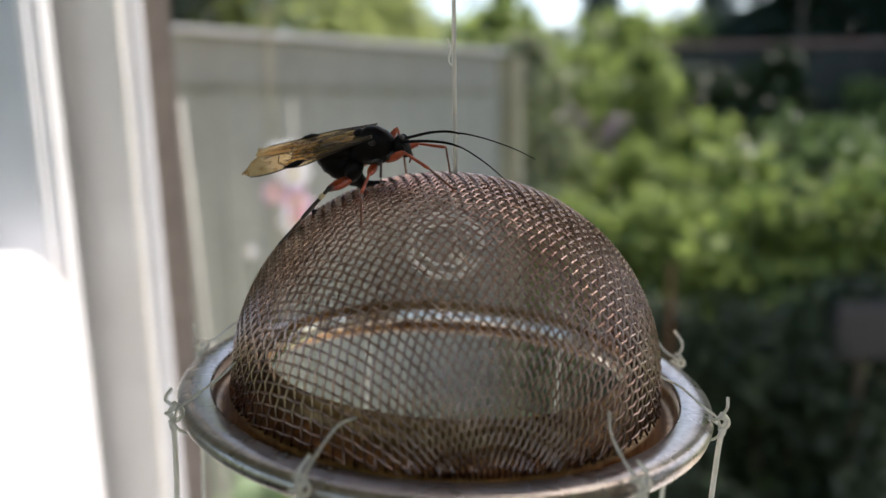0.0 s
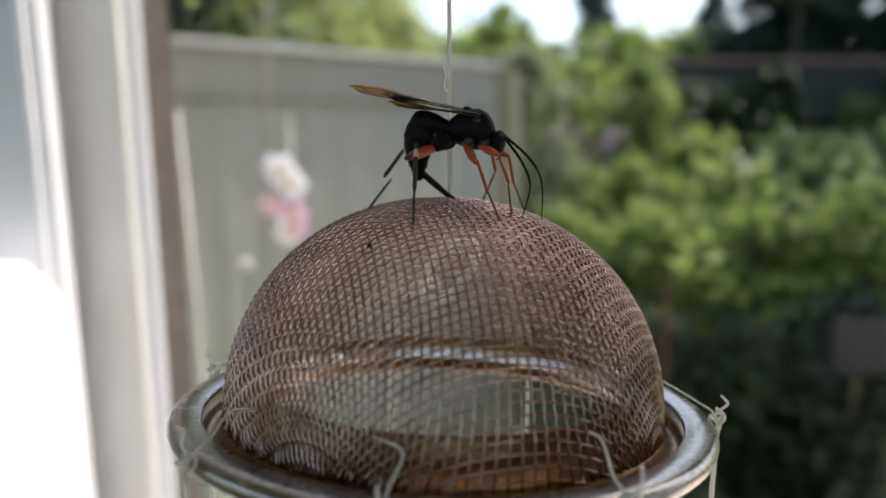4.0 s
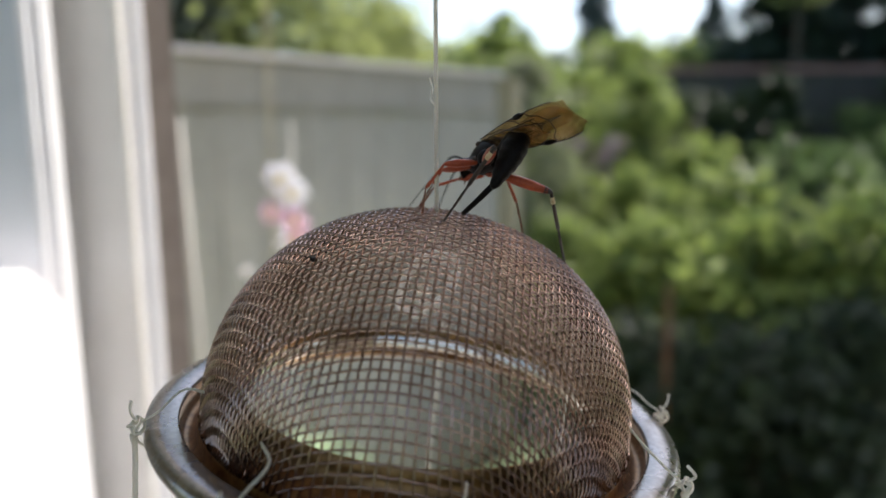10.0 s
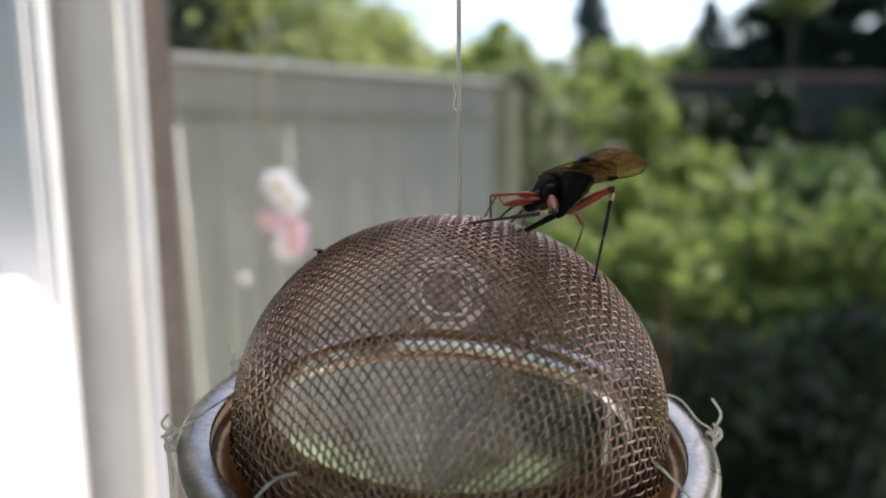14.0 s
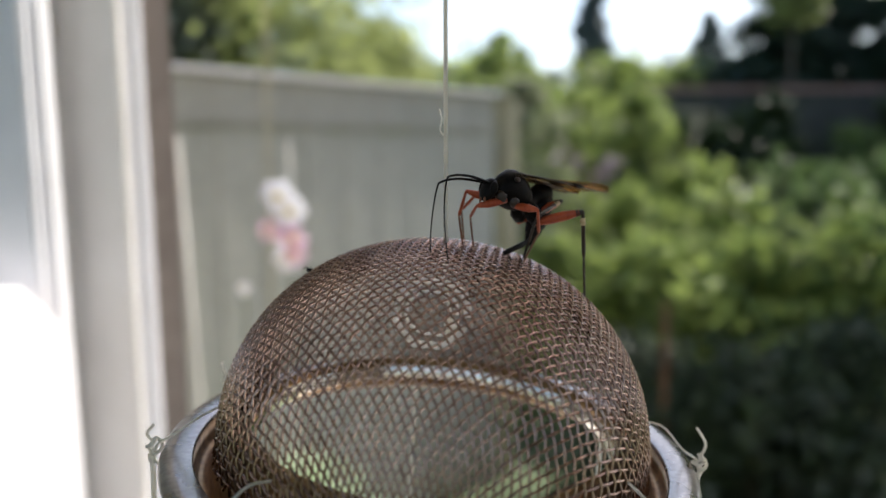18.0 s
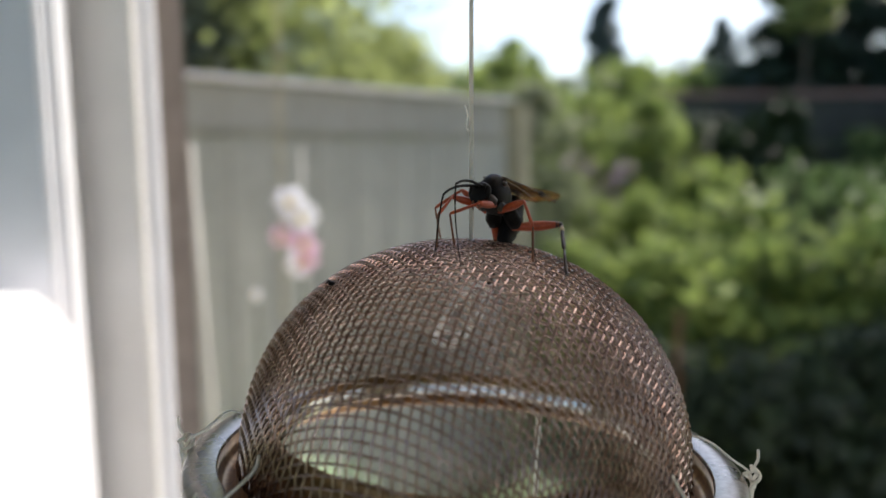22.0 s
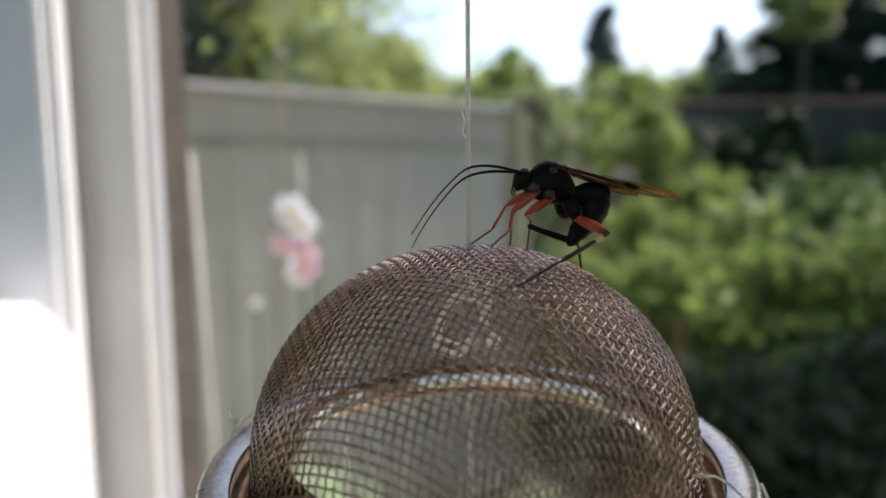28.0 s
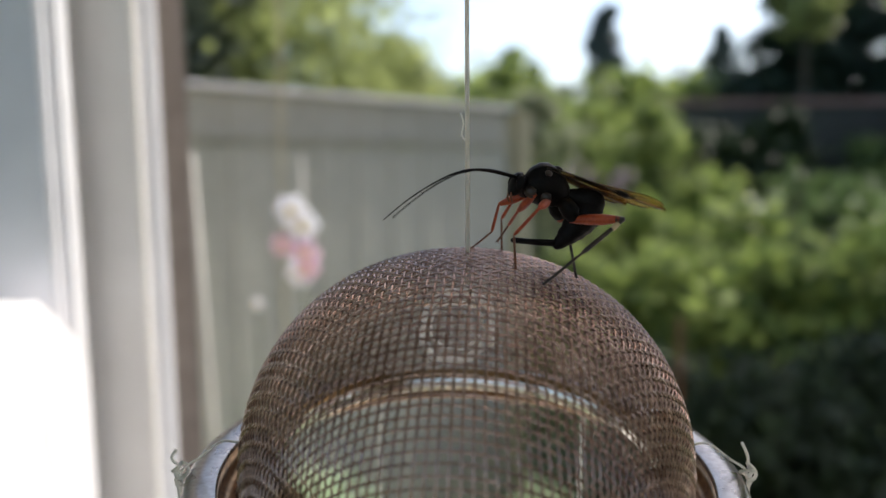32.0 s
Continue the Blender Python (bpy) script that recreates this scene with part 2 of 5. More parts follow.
def part(name, bm, mat, parent=None, label="", smooth=True):
    """Links a bmesh as one mesh object, under a thing or a part."""
    me = bpy.data.meshes.new(name)
    bm.to_mesh(me)
    bm.free()
    me.materials.append(mat)
    if smooth:
        me.polygons.foreach_set("use_smooth", [True] * len(me.polygons))
    ob = new(name, me)
    ob.parent = parent
    return tagged(ob, label)


def hollow(name, parent=None):
    ob = new(name)
    ob.parent = parent
    return ob


def box(bm, x0, x1, y0, y1, z0, z1, bevel=0.0):
    made = bmesh.ops.create_cube(bm, size=1.0, matrix=Matrix.Translation(((x0 + x1) / 2, (y0 + y1) / 2, (z0 + z1) / 2)) @ Matrix.Diagonal((x1 - x0, y1 - y0, z1 - z0, 1)))
    if bevel:
        edges = list({e for v in made["verts"] for e in v.link_edges})
        bmesh.ops.bevel(bm, geom=edges, offset=bevel, segments=2, affect="EDGES")
    return bm


def boxed(name, x0, x1, y0, y1, z0, z1, mat, parent=None, label="", bevel=0.0):
    return part(name, box(bmesh.new(), x0, x1, y0, y1, z0, z1, bevel), mat, parent, label, smooth=False)


def loft(bm, rings, close=True):
    """Skins rings of equal count; close: caps both ends."""
    rows = [[bm.verts.new(p) for p in r] for r in rings]
    n = len(rows[0])
    for a, b in zip(rows, rows[1:]):
        for i in range(n):
            bm.faces.new((a[i], a[(i + 1) % n], b[(i + 1) % n], b[i]))
    if close:
        bm.faces.new(rows[0][::-1]), bm.faces.new(rows[-1])
    return bm


def tube(bm, points, radii, sides=8, flat=1.0):
    """A tube along points; radii: one, or one a point; flat squashes it along its first side."""
    pts = [Vector(p) for p in points]
    if isinstance(radii, (int, float)):
        radii = [radii] * len(pts)
    side, rings = None, []
    for i, p in enumerate(pts):
        along = (pts[min(i + 1, len(pts) - 1)] - pts[max(i - 1, 0)]).normalized()
        if side is None:
            side = along.orthogonal().normalized() if abs(along.y) > 0.9 else along.cross(Vector((0, 1, 0))).normalized()
        side = (side - along * side.dot(along)).normalized()
        other = along.cross(side)
        rings.append([p + (side * math.cos(a) * flat + other * math.sin(a)) * radii[i] for a in (math.tau * k / sides for k in range(sides))])
    return loft(bm, rings)


def spline(points, count):
    """Catmull-Rom through points."""
    p = [Vector(q) for q in points]
    p = [p[0] * 2 - p[1]] + p + [p[-1] * 2 - p[-2]]
    out = []
    for k in range(count):
        u = k / (count - 1) * (len(p) - 3)
        i = min(int(u), len(p) - 4)
        f = u - i
        a, b, c, d = p[i:i + 4]
        out.append(0.5 * ((2 * b) + (c - a) * f + (2 * a - 5 * b + 4 * c - d) * f * f + (3 * b - a - 3 * c + d) * f ** 3))
    return out


def turned(bm, profile, sides=96):
    """A ring or bowl turned about z from (radius, height) pairs, closed round the profile."""
    rows = [[bm.verts.new((r * math.cos(a), r * math.sin(a), z)) for a in (math.tau * k / sides for k in range(sides))] for r, z in profile]
    for a, b in zip(rows, rows[1:] + rows[:1]):
        for i in range(sides):
            bm.faces.new((a[i], a[(i + 1) % sides], b[(i + 1) % sides], b[i]))
    return bm


def blob(bm, centre, size, matrix=None, u=16, v=10):
    m = Matrix.Translation(centre) @ (matrix or Matrix()) @ Matrix.Diagonal((*size, 1))
    bmesh.ops.create_uvsphere(bm, u_segments=u, v_segments=v, radius=1.0, matrix=m)
    return bm

# ---- room and window ----


def structure(ob, label, category):
    return tagged(ob, label, category, kind="structure")


structure(boxed("floor", -2.3, 2.5, -2.1, 0.36, -0.1, 0.0, FLOORING), "brown boarded floor of the room", "floor")
structure(boxed("ceiling", -2.3, 2.5, -2.1, 0.36, 2.6, 2.7, CEIL), "plain white painted ceiling", "ceiling")


def wall_with_opening(name, label, x0, x1, y0, y1, o0, o1, z0, z1, across="x"):
    """A wall with one opening: o0 to o1 along it, z0 to z1 up it."""
    bm = bmesh.new()
    if across == "x":
        box(bm, x0, o0, y0, y1, 0, 2.6), box(bm, o1, x1, y0, y1, 0, 2.6), box(bm, o0, o1, y0, y1, z1, 2.6)
        if z0 > 0:
            box(bm, o0, o1, y0, y1, 0, z0)
    else:
        box(bm, x0, x1, y0, o0, 0, 2.6), box(bm, x0, x1, o1, y1, 0, 2.6), box(bm, x0, x1, o0, o1, z1, 2.6)
        if z0 > 0:
            box(bm, x0, x1, o0, o1, 0, z0)
    structure(part(name, bm, PLASTER, smooth=False), label, "wall")


# Unseen openings, added so sky brightens the mesh and mirrors in the lip.
wall_with_opening("wall_south", "cream painted room wall, wide opening added for light", -2.3, 2.5, -2.1, -2.0, -2.1, 1.7, 0.5, 2.58)
wall_with_opening("wall_west", "cream painted room wall, unseen opening added for light", -2.3, -2.2, -2.0, 0.36, -1.9, 0.3, 0.4, 2.5, "y")
wall_with_opening("wall_east", "cream painted room wall, unseen opening added for light", 2.4, 2.5, -2.0, 0.36, -0.5, 0.1, 1.7, 2.3, "y")
OPEN_LEFT, OPEN_RIGHT, OPEN_LOW, OPEN_HIGH = -0.30, 2.2, 1.04, 2.5
wall_with_opening("wall_north", "cream painted wall round the window", -2.3, 2.5, 0.36, 0.60, OPEN_LEFT, OPEN_RIGHT, OPEN_LOW, OPEN_HIGH)
structure(boxed("roof", -3.0, 3.2, -2.12, 0.60, 2.72, 3.0, BARK), "flat roof over the room", "roof")


def window():
    top = structure(hollow("window_1"), "white plastic window with a stepped frame, open to the garden", "window")
    z0, z1 = OPEN_LOW, OPEN_HIGH

    def upright(name, plan, mat, label=""):
        """A vertical profile from its plan, its right side towards the view."""
        bm = bmesh.new()
        low, high = [bm.verts.new((x, y, z0)) for x, y in plan], [bm.verts.new((x, y, z1)) for x, y in plan]
        n = len(plan)
        for i in range(n):
            bm.faces.new((low[i], low[(i + 1) % n], high[(i + 1) % n], high[i]))
        bm.faces.new(low[::-1]), bm.faces.new(high)
        bmesh.ops.recalc_face_normals(bm, faces=bm.faces[:])
        bmesh.ops.bevel(bm, geom=[e for e in bm.edges if abs(e.verts[0].co.z - e.verts[1].co.z) > 0.1], offset=0.0012, segments=3, affect="EDGES")
        part(name, bm, mat, top, label, smooth=False)

    upright("inner_frame", [(-0.300, 0.2838), (-0.1651, 0.2838), (-0.1636, 0.2890), (-0.1614, 0.2890), (-0.1596, 0.2956), (-0.1716, 0.3165), (-0.300, 0.3165)], PLASTIC)
    upright("sash", [(-0.3, 0.317), (-0.1703, 0.317), (-0.1691, 0.3186), (-0.1428, 0.3186), (-0.1436, 0.3247), (-0.3, 0.3247)], SASH, "pale grey sash upright")
    upright("window_frame", [(-0.3, 0.3252), (-0.1449, 0.3252), (-0.138, 0.3321), (-0.14, 0.3386), (-0.3, 0.3386)], PLASTIC)
    upright("outer_reveal", [(-0.300, 0.362), (-0.1362, 0.362), (-0.1440, 0.38), (-0.300, 0.598)], BRICK, "reddish weathered outer reveal")
    boxed("window_frame", 2.12, 2.2, 0.30, 0.37, z0, z1, PLASTIC, top, "", 0.003)
    boxed("window_frame", -0.139, 2.12, 0.30, 0.37, z1 - 0.06, z1, PLASTIC, top, "", 0.003)
    boxed("window_frame", -0.139, 2.12, 0.30, 0.37, z0, z0 + 0.03, PLASTIC, top, "", 0.003)
    sill = boxed("window_sill", -0.5, 2.3, 0.14, 0.298, z0 - 0.03, z0 - 0.002, PLASTIC, None, "", 0.004)
    structure(sill, "white painted window sill below the hanging strainer", "window sill")


window()

# ---- garden ----


def garden_ground():
    bm = bmesh.new()
    bmesh.ops.create_grid(bm, x_segments=120, y_segments=180, size=60)
    for v in bm.verts:
        v.co.y = v.co.y * 1.5 + 30
        v.co.z = -0.02 + 0.05 * noise.noise(v.co * 0.4) if v.co.y > 0.5 else -0.12
    structure(part("ground", bm, LAWN), "sunny green lawn reaching to the far trees", "lawn")


garden_ground()

FENCE_A, FENCE_B = Vector((-0.933, 1.971, 0)), Vector((0.212, 3.08, 0))


def garden_fence():
    fence = tagged(hollow("fence"), "weathered grey-green timber fence with a pale capping rail", "fence")
    along = FENCE_B - FENCE_A
    length, angle = along.length, math.degrees(math.atan2(along.y, along.x))
    m = pose(*FENCE_A, 0, 0, angle)
    fence.matrix_world = m
    count = 20
    step = length / count
    for i in range(count):
        boxed("board", i * step + 0.0006, (i + 1) * step - 0.0006, -0.01 + 0.003 * (i % 2), 0.012 + 0.003 * (i % 2), 0.02, 1.560 + 0.003 * (i % 3), FENCE, fence)
        boxed("upper_board", i * step + 0.0006, (i + 1) * step - 0.0006, -0.004 + 0.003 * (i % 2), 0.012 + 0.003 * (i % 2), 1.584, 1.7245, FENCE_TOP, fence)
    for z in (0.35, 1.40):
        boxed("rail", 0, length, 0.022, 0.06, z, z + 0.09, FENCE, fence, "", 0.004)
    boxed("mid_rail", 0, length, -0.022, 0.02, 1.5665, 1.5825, MOSSY, fence, "mossy dark rail between the boards", 0.004)
    boxed("capping", -0.05, length + 0.04, -0.03, 0.045, 1.7265, 1.742, CAPPING, fence, "pale weathered capping rail, tone raised for sun on it", 0.004)
    for x in (0.5, 1.3):
        boxed("post", x - 0.05, x + 0.05, 0.062, 0.13, 0, 1.72, FENCE, fence, "", 0.006)
    boxed("post", length + 0.045, length + 0.125, -0.05, 0.05, 0, 1.715, POST, fence, "tan end post", 0.01)


garden_fence()


def leaf_cloud(rng, count, shape, size, slim=0.55):
    """Many small bent leaves within a cloud; shape(rng) gives a place."""
    verts, faces = [], []
    for _ in range(count):
        c = shape(rng)
        m = Euler((rng.uniform(-1.1, 1.1), rng.uniform(-1.1, 1.1), rng.uniform(0, 6.3))).to_matrix()
        s = size * rng.uniform(0.6, 1.35)
        k = len(verts)
        for p in ((-s, 0, 0), (0, -s * slim, 0.12 * s), (s, 0, -0.2 * s), (0, s * slim, 0.12 * s)):
            verts.append(c + m @ Vector(p))
        faces.append((k, k + 1, k + 2, k + 3))
    return verts, faces


def plant(name, x, y, height, width, mat, label, category, seed, leaves=2600, size=0.05, lumps=9, low=0.15, deep=None, cone=False):
    """A trunk with limbs, and a crown of many leaves in uneven clumps."""
    rng = random.Random(seed)
    top = tagged(hollow(name), label, category)
    top.location = (x, y, -0.03)
    deep = deep or width
    bm = bmesh.new()
    trunk = [(0, 0, 0), (0.03 * width, 0.02, height * 0.35), (-0.02 * width, 0, height * 0.8)]
    tube(bm, spline(trunk, 6), [(0.006 if name == "tree" and width < 1 else 0.021) * height * (1 - 0.14 * k) + 0.008 for k in range(6)], 8)
    centres = []
    for k in range(lumps):
        h = low + (0.94 - low) * (k + rng.random()) / lumps
        spread = (1 - h) * 1.05 if cone else math.sqrt(max(0.05, 1 - (2 * h - 0.85) ** 2)) * 0.8
        a = rng.uniform(0, 6.3)
        c = Vector((math.cos(a) * width / 2 * spread * 0.75, math.sin(a) * deep / 2 * spread * 0.75, h * height))
        r = (0.26 if cone else 0.27) * min(width, height) * rng.uniform(0.7, 1.2) * (0.5 + 0.6 * spread)
        centres.append((c, r, spread))
    part("trunk", bm, BARK, top)
    for c, r, _ in centres[:12]:
        bm = tube(bmesh.new(), [(0, 0, max(0.05, c.z - r * 0.9)), tuple(c * 0.6 + Vector((0, 0, c.z * 0.34))), tuple(c)], [0.012 * height * 0.6, 0.008 * height * 0.6, 0.003], 5)
        part("limb", bm, BARK, top)

    def place(g):
        c, r, s = g.choice(centres)
        d = Vector((g.gauss(0, 1), g.gauss(0, 1), g.gauss(0, 1))).normalized() * r * g.uniform(0.35, 1.0) ** 0.5
        if g.random() < 0.35:
            d *= g.uniform(1.15, 1.7)
        return c + Vector((d.x * width / max(width, deep) * 1.2, d.y, d.z))

    verts, faces = leaf_cloud(rng, leaves, place, size)
    me = bpy.data.meshes.new("crown")
    me.from_pydata(verts, [], faces)
    me.materials.append(mat)
    crown = new("crown", me)
    crown.parent = top
    return top


def conifer(x, y, height, width, label, seed, leaves, size):
    """A straight trunk, drooping boughs in tiers and sprays of dark needles along each bough."""
    rng = random.Random(seed)
    top = tagged(hollow("conifer"), label, "conifer", "conifers")
    top.location = (x, y, -0.03)
    part("trunk", tube(bmesh.new(), [(0, 0, 0), (0.01 * width, 0, height * 0.5), (0, 0, height * 0.97)], [0.022 * height, 0.013 * height, 0.004], 8), BARK, top)
    boughs = []
    tiers = 26
    for k in range(tiers):
        h = 0.06 + 0.92 * k / (tiers - 1)
        for _ in range(5):
            a, long = rng.uniform(0, 6.3), width / 2 * (1.02 - h) ** 0.85 * rng.uniform(0.6, 1.15)
            boughs.append((h * height, a, long, rng.uniform(0.1, 0.45)))
    for z, a, long, droop in boughs[::9]:
        tip = Vector((math.cos(a) * long, math.sin(a) * long, z - droop * long))
        part("limb", tube(bmesh.new(), [(0, 0, z), tuple(tip * 0.5 + Vector((0, 0, z * 0.5 + 0.03 * long))), tuple(tip)], [0.02, 0.012, 0.004], 5), BARK, top)

    def place(g):
        z, a, long, droop = g.choice(boughs)
        u = g.random() ** 0.6
        side = g.gauss(0, 0.09 * width) * (0.4 + 0.6 * u) * (1.05 - z / height)
        return Vector((math.cos(a) * long * u - math.sin(a) * side, math.sin(a) * long * u + math.cos(a) * side, z - droop * long * u + g.gauss(0, 0.01 * height)))

    verts, faces = leaf_cloud(rng, leaves, place, size, 0.3)
    me = bpy.data.meshes.new("crown")
    me.from_pydata(verts, [], faces)
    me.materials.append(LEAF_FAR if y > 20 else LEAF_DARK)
    new("crown", me).parent = top


for k, (x, y, hh, ww, leaves, size) in enumerate([
        (9.1, 25.0, 6.2, 5.4, 7000, 0.17),
        (6.6, 13.0, 6.4, 4.4, 16000, 0.13), (4.35, 9.4, 5.6, 2.7, 14000, 0.11), (6.1, 9.2, 6.8, 3.8, 22000, 0.11), (7.6, 10.6, 7.6, 4.2, 18000, 0.12)]):
    conifer(x, y, hh, ww, "far haze-paled conifer against the bright sky" if y > 20 else "tall dark spreading conifer", 201 + k, leaves, size)


def back_fence():
    """A dark timber fence across the far end of the garden."""
    fence = tagged(hollow("fence"), "dark brown timber fence behind the shrubs", "fence")
    fence.location = (2.1, 8.0, 0)
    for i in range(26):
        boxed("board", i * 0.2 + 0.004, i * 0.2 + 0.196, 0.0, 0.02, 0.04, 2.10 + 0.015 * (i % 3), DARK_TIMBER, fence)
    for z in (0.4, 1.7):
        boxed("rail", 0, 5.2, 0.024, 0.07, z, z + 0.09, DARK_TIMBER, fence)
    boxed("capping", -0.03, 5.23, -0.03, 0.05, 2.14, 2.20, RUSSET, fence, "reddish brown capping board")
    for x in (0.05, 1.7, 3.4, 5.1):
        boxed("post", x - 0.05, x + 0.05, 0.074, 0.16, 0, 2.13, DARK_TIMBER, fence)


back_fence()

# name, x, y, height, width, leaves material, label, category
PLANTS = [
    ("tree", -2.05, 7.2, 4.7, 3.0, LEAF_PALE, "pale green leafy tree rising behind the fence", "tree", 16000, 0.06, 40),
    ("tree", -2.75, 6.4, 4.6, 1.9, LEAF_DULL, "dull grey-green leafy tree behind the fence", "tree", 26000, 0.07, 40),
    ("tree", -0.75, 8.0, 2.85, 1.8, LEAF_PALE, "pale green leafy tree rising behind the fence", "tree", 8000, 0.06, 20),
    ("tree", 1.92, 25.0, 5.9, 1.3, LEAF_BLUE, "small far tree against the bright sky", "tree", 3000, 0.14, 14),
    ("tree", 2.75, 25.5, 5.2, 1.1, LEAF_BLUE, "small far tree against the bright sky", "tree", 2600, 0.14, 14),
    ("tree", 5.15, 25.0, 7.2, 1.35, LEAF_BLUE, "tall far haze-blue tree against the bright sky", "tree", 6000, 0.15, 22),
    ("tree", 3.85, 12.2, 2.85, 2.0, LEAF_MID, "leafy mid-green tree beyond the back fence", "tree", 6000, 0.08, 16),
    ("tree", 1.1, 12.0, 3.1, 2.4, LEAF_LIGHT, "sunlit yellow-green tree beyond the back fence", "tree", 6000, 0.09, 14),
    ("tree", 2.9, 12.4, 3.0, 2.6, LEAF_LIGHT, "sunlit yellow-green tree beyond the back fence", "tree", 6000, 0.09, 14),
    ("tree", 4.1, 8.55, 4.2, 0.9, LEAF_PALE, "slim sunlit tree before the dark conifers", "tree", 1300, 0.07, 8),
    # Mostly out of view; added to cast shade on the lower-right shrubs.
    ("tree", 2.9, 3.5, 6.6, 1.6, LEAF_LIGHT, "leafy overhanging tree, mostly unseen, added for its shade", "tree", 9000, 0.06, 20),
    ("shrub", 2.55, 7.4, 1.95, 1.0, LEAF_SHADE, "shrub against the back fence, leaves darkened for shade", "shrub", 6000, 0.06, 14),
    ("shrub", 3.35, 7.5, 2.10, 1.1, LEAF_SHADE, "shrub against the back fence, leaves darkened for shade", "shrub", 6000, 0.06, 14),
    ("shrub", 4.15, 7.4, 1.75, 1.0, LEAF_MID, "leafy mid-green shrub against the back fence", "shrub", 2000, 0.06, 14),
    ("shrub", 4.9, 7.4, 2.20, 1.1, LEAF_SHADE, "shrub against the back fence, leaves darkened for shade", "shrub", 6000, 0.06, 14),
    ("shrub", 1.95, 7.3, 1.85, 1.0, LEAF_OLIVE, "dusty olive shrub against the back fence", "shrub", 1500, 0.06, 14),
    ("shrub", 0.62, 6.4, 2.25, 1.0, LEAF_LIGHT, "tall sunlit yellow-green garden shrub", "shrub", 3600, 0.045, 16),
    ("shrub", 1.88, 6.9, 2.1, 1.0, LEAF_LIGHT, "tall sunlit yellow-green garden shrub", "shrub", 3800, 0.045, 16),
    ("shrub", 1.02, 5.5, 1.75, 0.5, MAUVE, "shrub with faded mauve flower heads", "shrub", 130, 0.035, 10),
    ("shrub", 1.28, 5.7, 1.66, 0.4, MAUVE, "shrub with faded mauve flower heads", "shrub", 110, 0.035, 8),
    ("shrub", -0.43, 1.80, 0.62, 0.5, LEAF_MINT, "leafy plant at the fence foot, mint-pale for sun glare", "shrub", 3000, 0.026, 12),
    ("shrub", 1.3, 6.6, 2.1, 1.0, LEAF_LIGHT, "tall sunlit yellow-green garden shrub", "shrub", 3800, 0.045, 16),
    ("shrub", 2.35, 6.6, 1.35, 1.2, LEAF_LIGHT, "sunlit yellow-green garden shrub", "shrub", 3800, 0.05, 16),
    ("shrub", 3.25, 6.4, 1.38, 1.2, LEAF_MID, "leafy mid-green garden shrub", "shrub", 3800, 0.05, 16),
    ("shrub", 4.1, 6.4, 1.5, 1.0, LEAF_MID, "leafy mid-green garden shrub", "shrub", 3000, 0.06, 16),
    ("shrub", 0.42, 4.3, 2.05, 0.75, LEAF_OLIVE, "tall dusty olive shrub behind the fence end", "shrub", 3200, 0.04, 16),
    ("shrub", 0.66, 4.9, 1.42, 0.75, LEAF_LIGHT, "sunlit yellow-green garden shrub", "shrub", 3000, 0.035, 14),
    ("shrub", 1.25, 4.7, 1.30, 0.85, LEAF_LIGHT, "sunlit yellow-green garden shrub", "shrub", 3400, 0.035, 14),
    ("shrub", 1.90, 5.0, 1.22, 0.95, LEAF_LIGHT, "sunlit yellow-green garden shrub", "shrub", 2600, 0.055, 14),
    ("shrub", 2.60, 4.9, 1.30, 1.0, LEAF_MID, "leafy mid-green garden shrub", "shrub", 2600, 0.055, 14),
    ("shrub", 0.62, 3.9, 1.05, 0.7, LEAF_LIGHT, "low sunlit yellow-green shrub", "shrub", 3000, 0.03, 13),
    ("shrub", 1.12, 3.7, 1.04, 0.7, LEAF_LIGHT, "low sunlit yellow-green shrub", "shrub", 2000, 0.045, 13),
    ("shrub", 1.60, 3.6, 1.06, 0.8, LEAF_LIGHT, "low sunlit yellow-green shrub", "shrub", 2200, 0.045, 13),
    ("shrub", 2.15, 3.7, 1.20, 0.8, LEAF_LIGHT, "low sunlit yellow-green shrub", "shrub", 2400, 0.045, 13),
    ("shrub", 0.72, 2.75, 0.72, 0.75, LEAF_SHADE, "low leafy shrub, its shade put into dark leaves", "shrub", 4200, 0.026, 12),
    ("shrub", 1.06, 2.3, 0.80, 0.75, LEAF_SHADE, "low leafy shrub, its shade put into dark leaves", "shrub", 4600, 0.026, 12),
    ("shrub", 1.68, 2.65, 0.84, 0.9, LEAF_SHADE, "low leafy shrub, its shade put into dark leaves", "shrub", 4600, 0.026, 12),
    ("shrub", 0.76, 1.75, 0.50, 0.7, LEAF_SHADE, "low leafy shrub, its shade put into dark leaves", "shrub", 3600, 0.024, 10),
    ("shrub", 1.30, 1.65, 0.46, 0.7, LEAF_SHADE, "low leafy shrub, its shade put into dark leaves", "shrub", 3600, 0.024, 10),
]
for k, (name, x, y, hh, ww, mat, label, cat, leaves, size, lumps) in enumerate(PLANTS):
    tagged(plant(name, x, y, hh, ww, mat, label, cat, 11 + k, leaves, size, lumps, 0.06 if name == "shrub" else 0.40 if x > 2 and hh > 6 and y < 5 else 0.74 if name == "tree" and y == 8.55 else 0.2),
           group={"tree": "garden trees", "shrub": "garden shrubs"}[name])


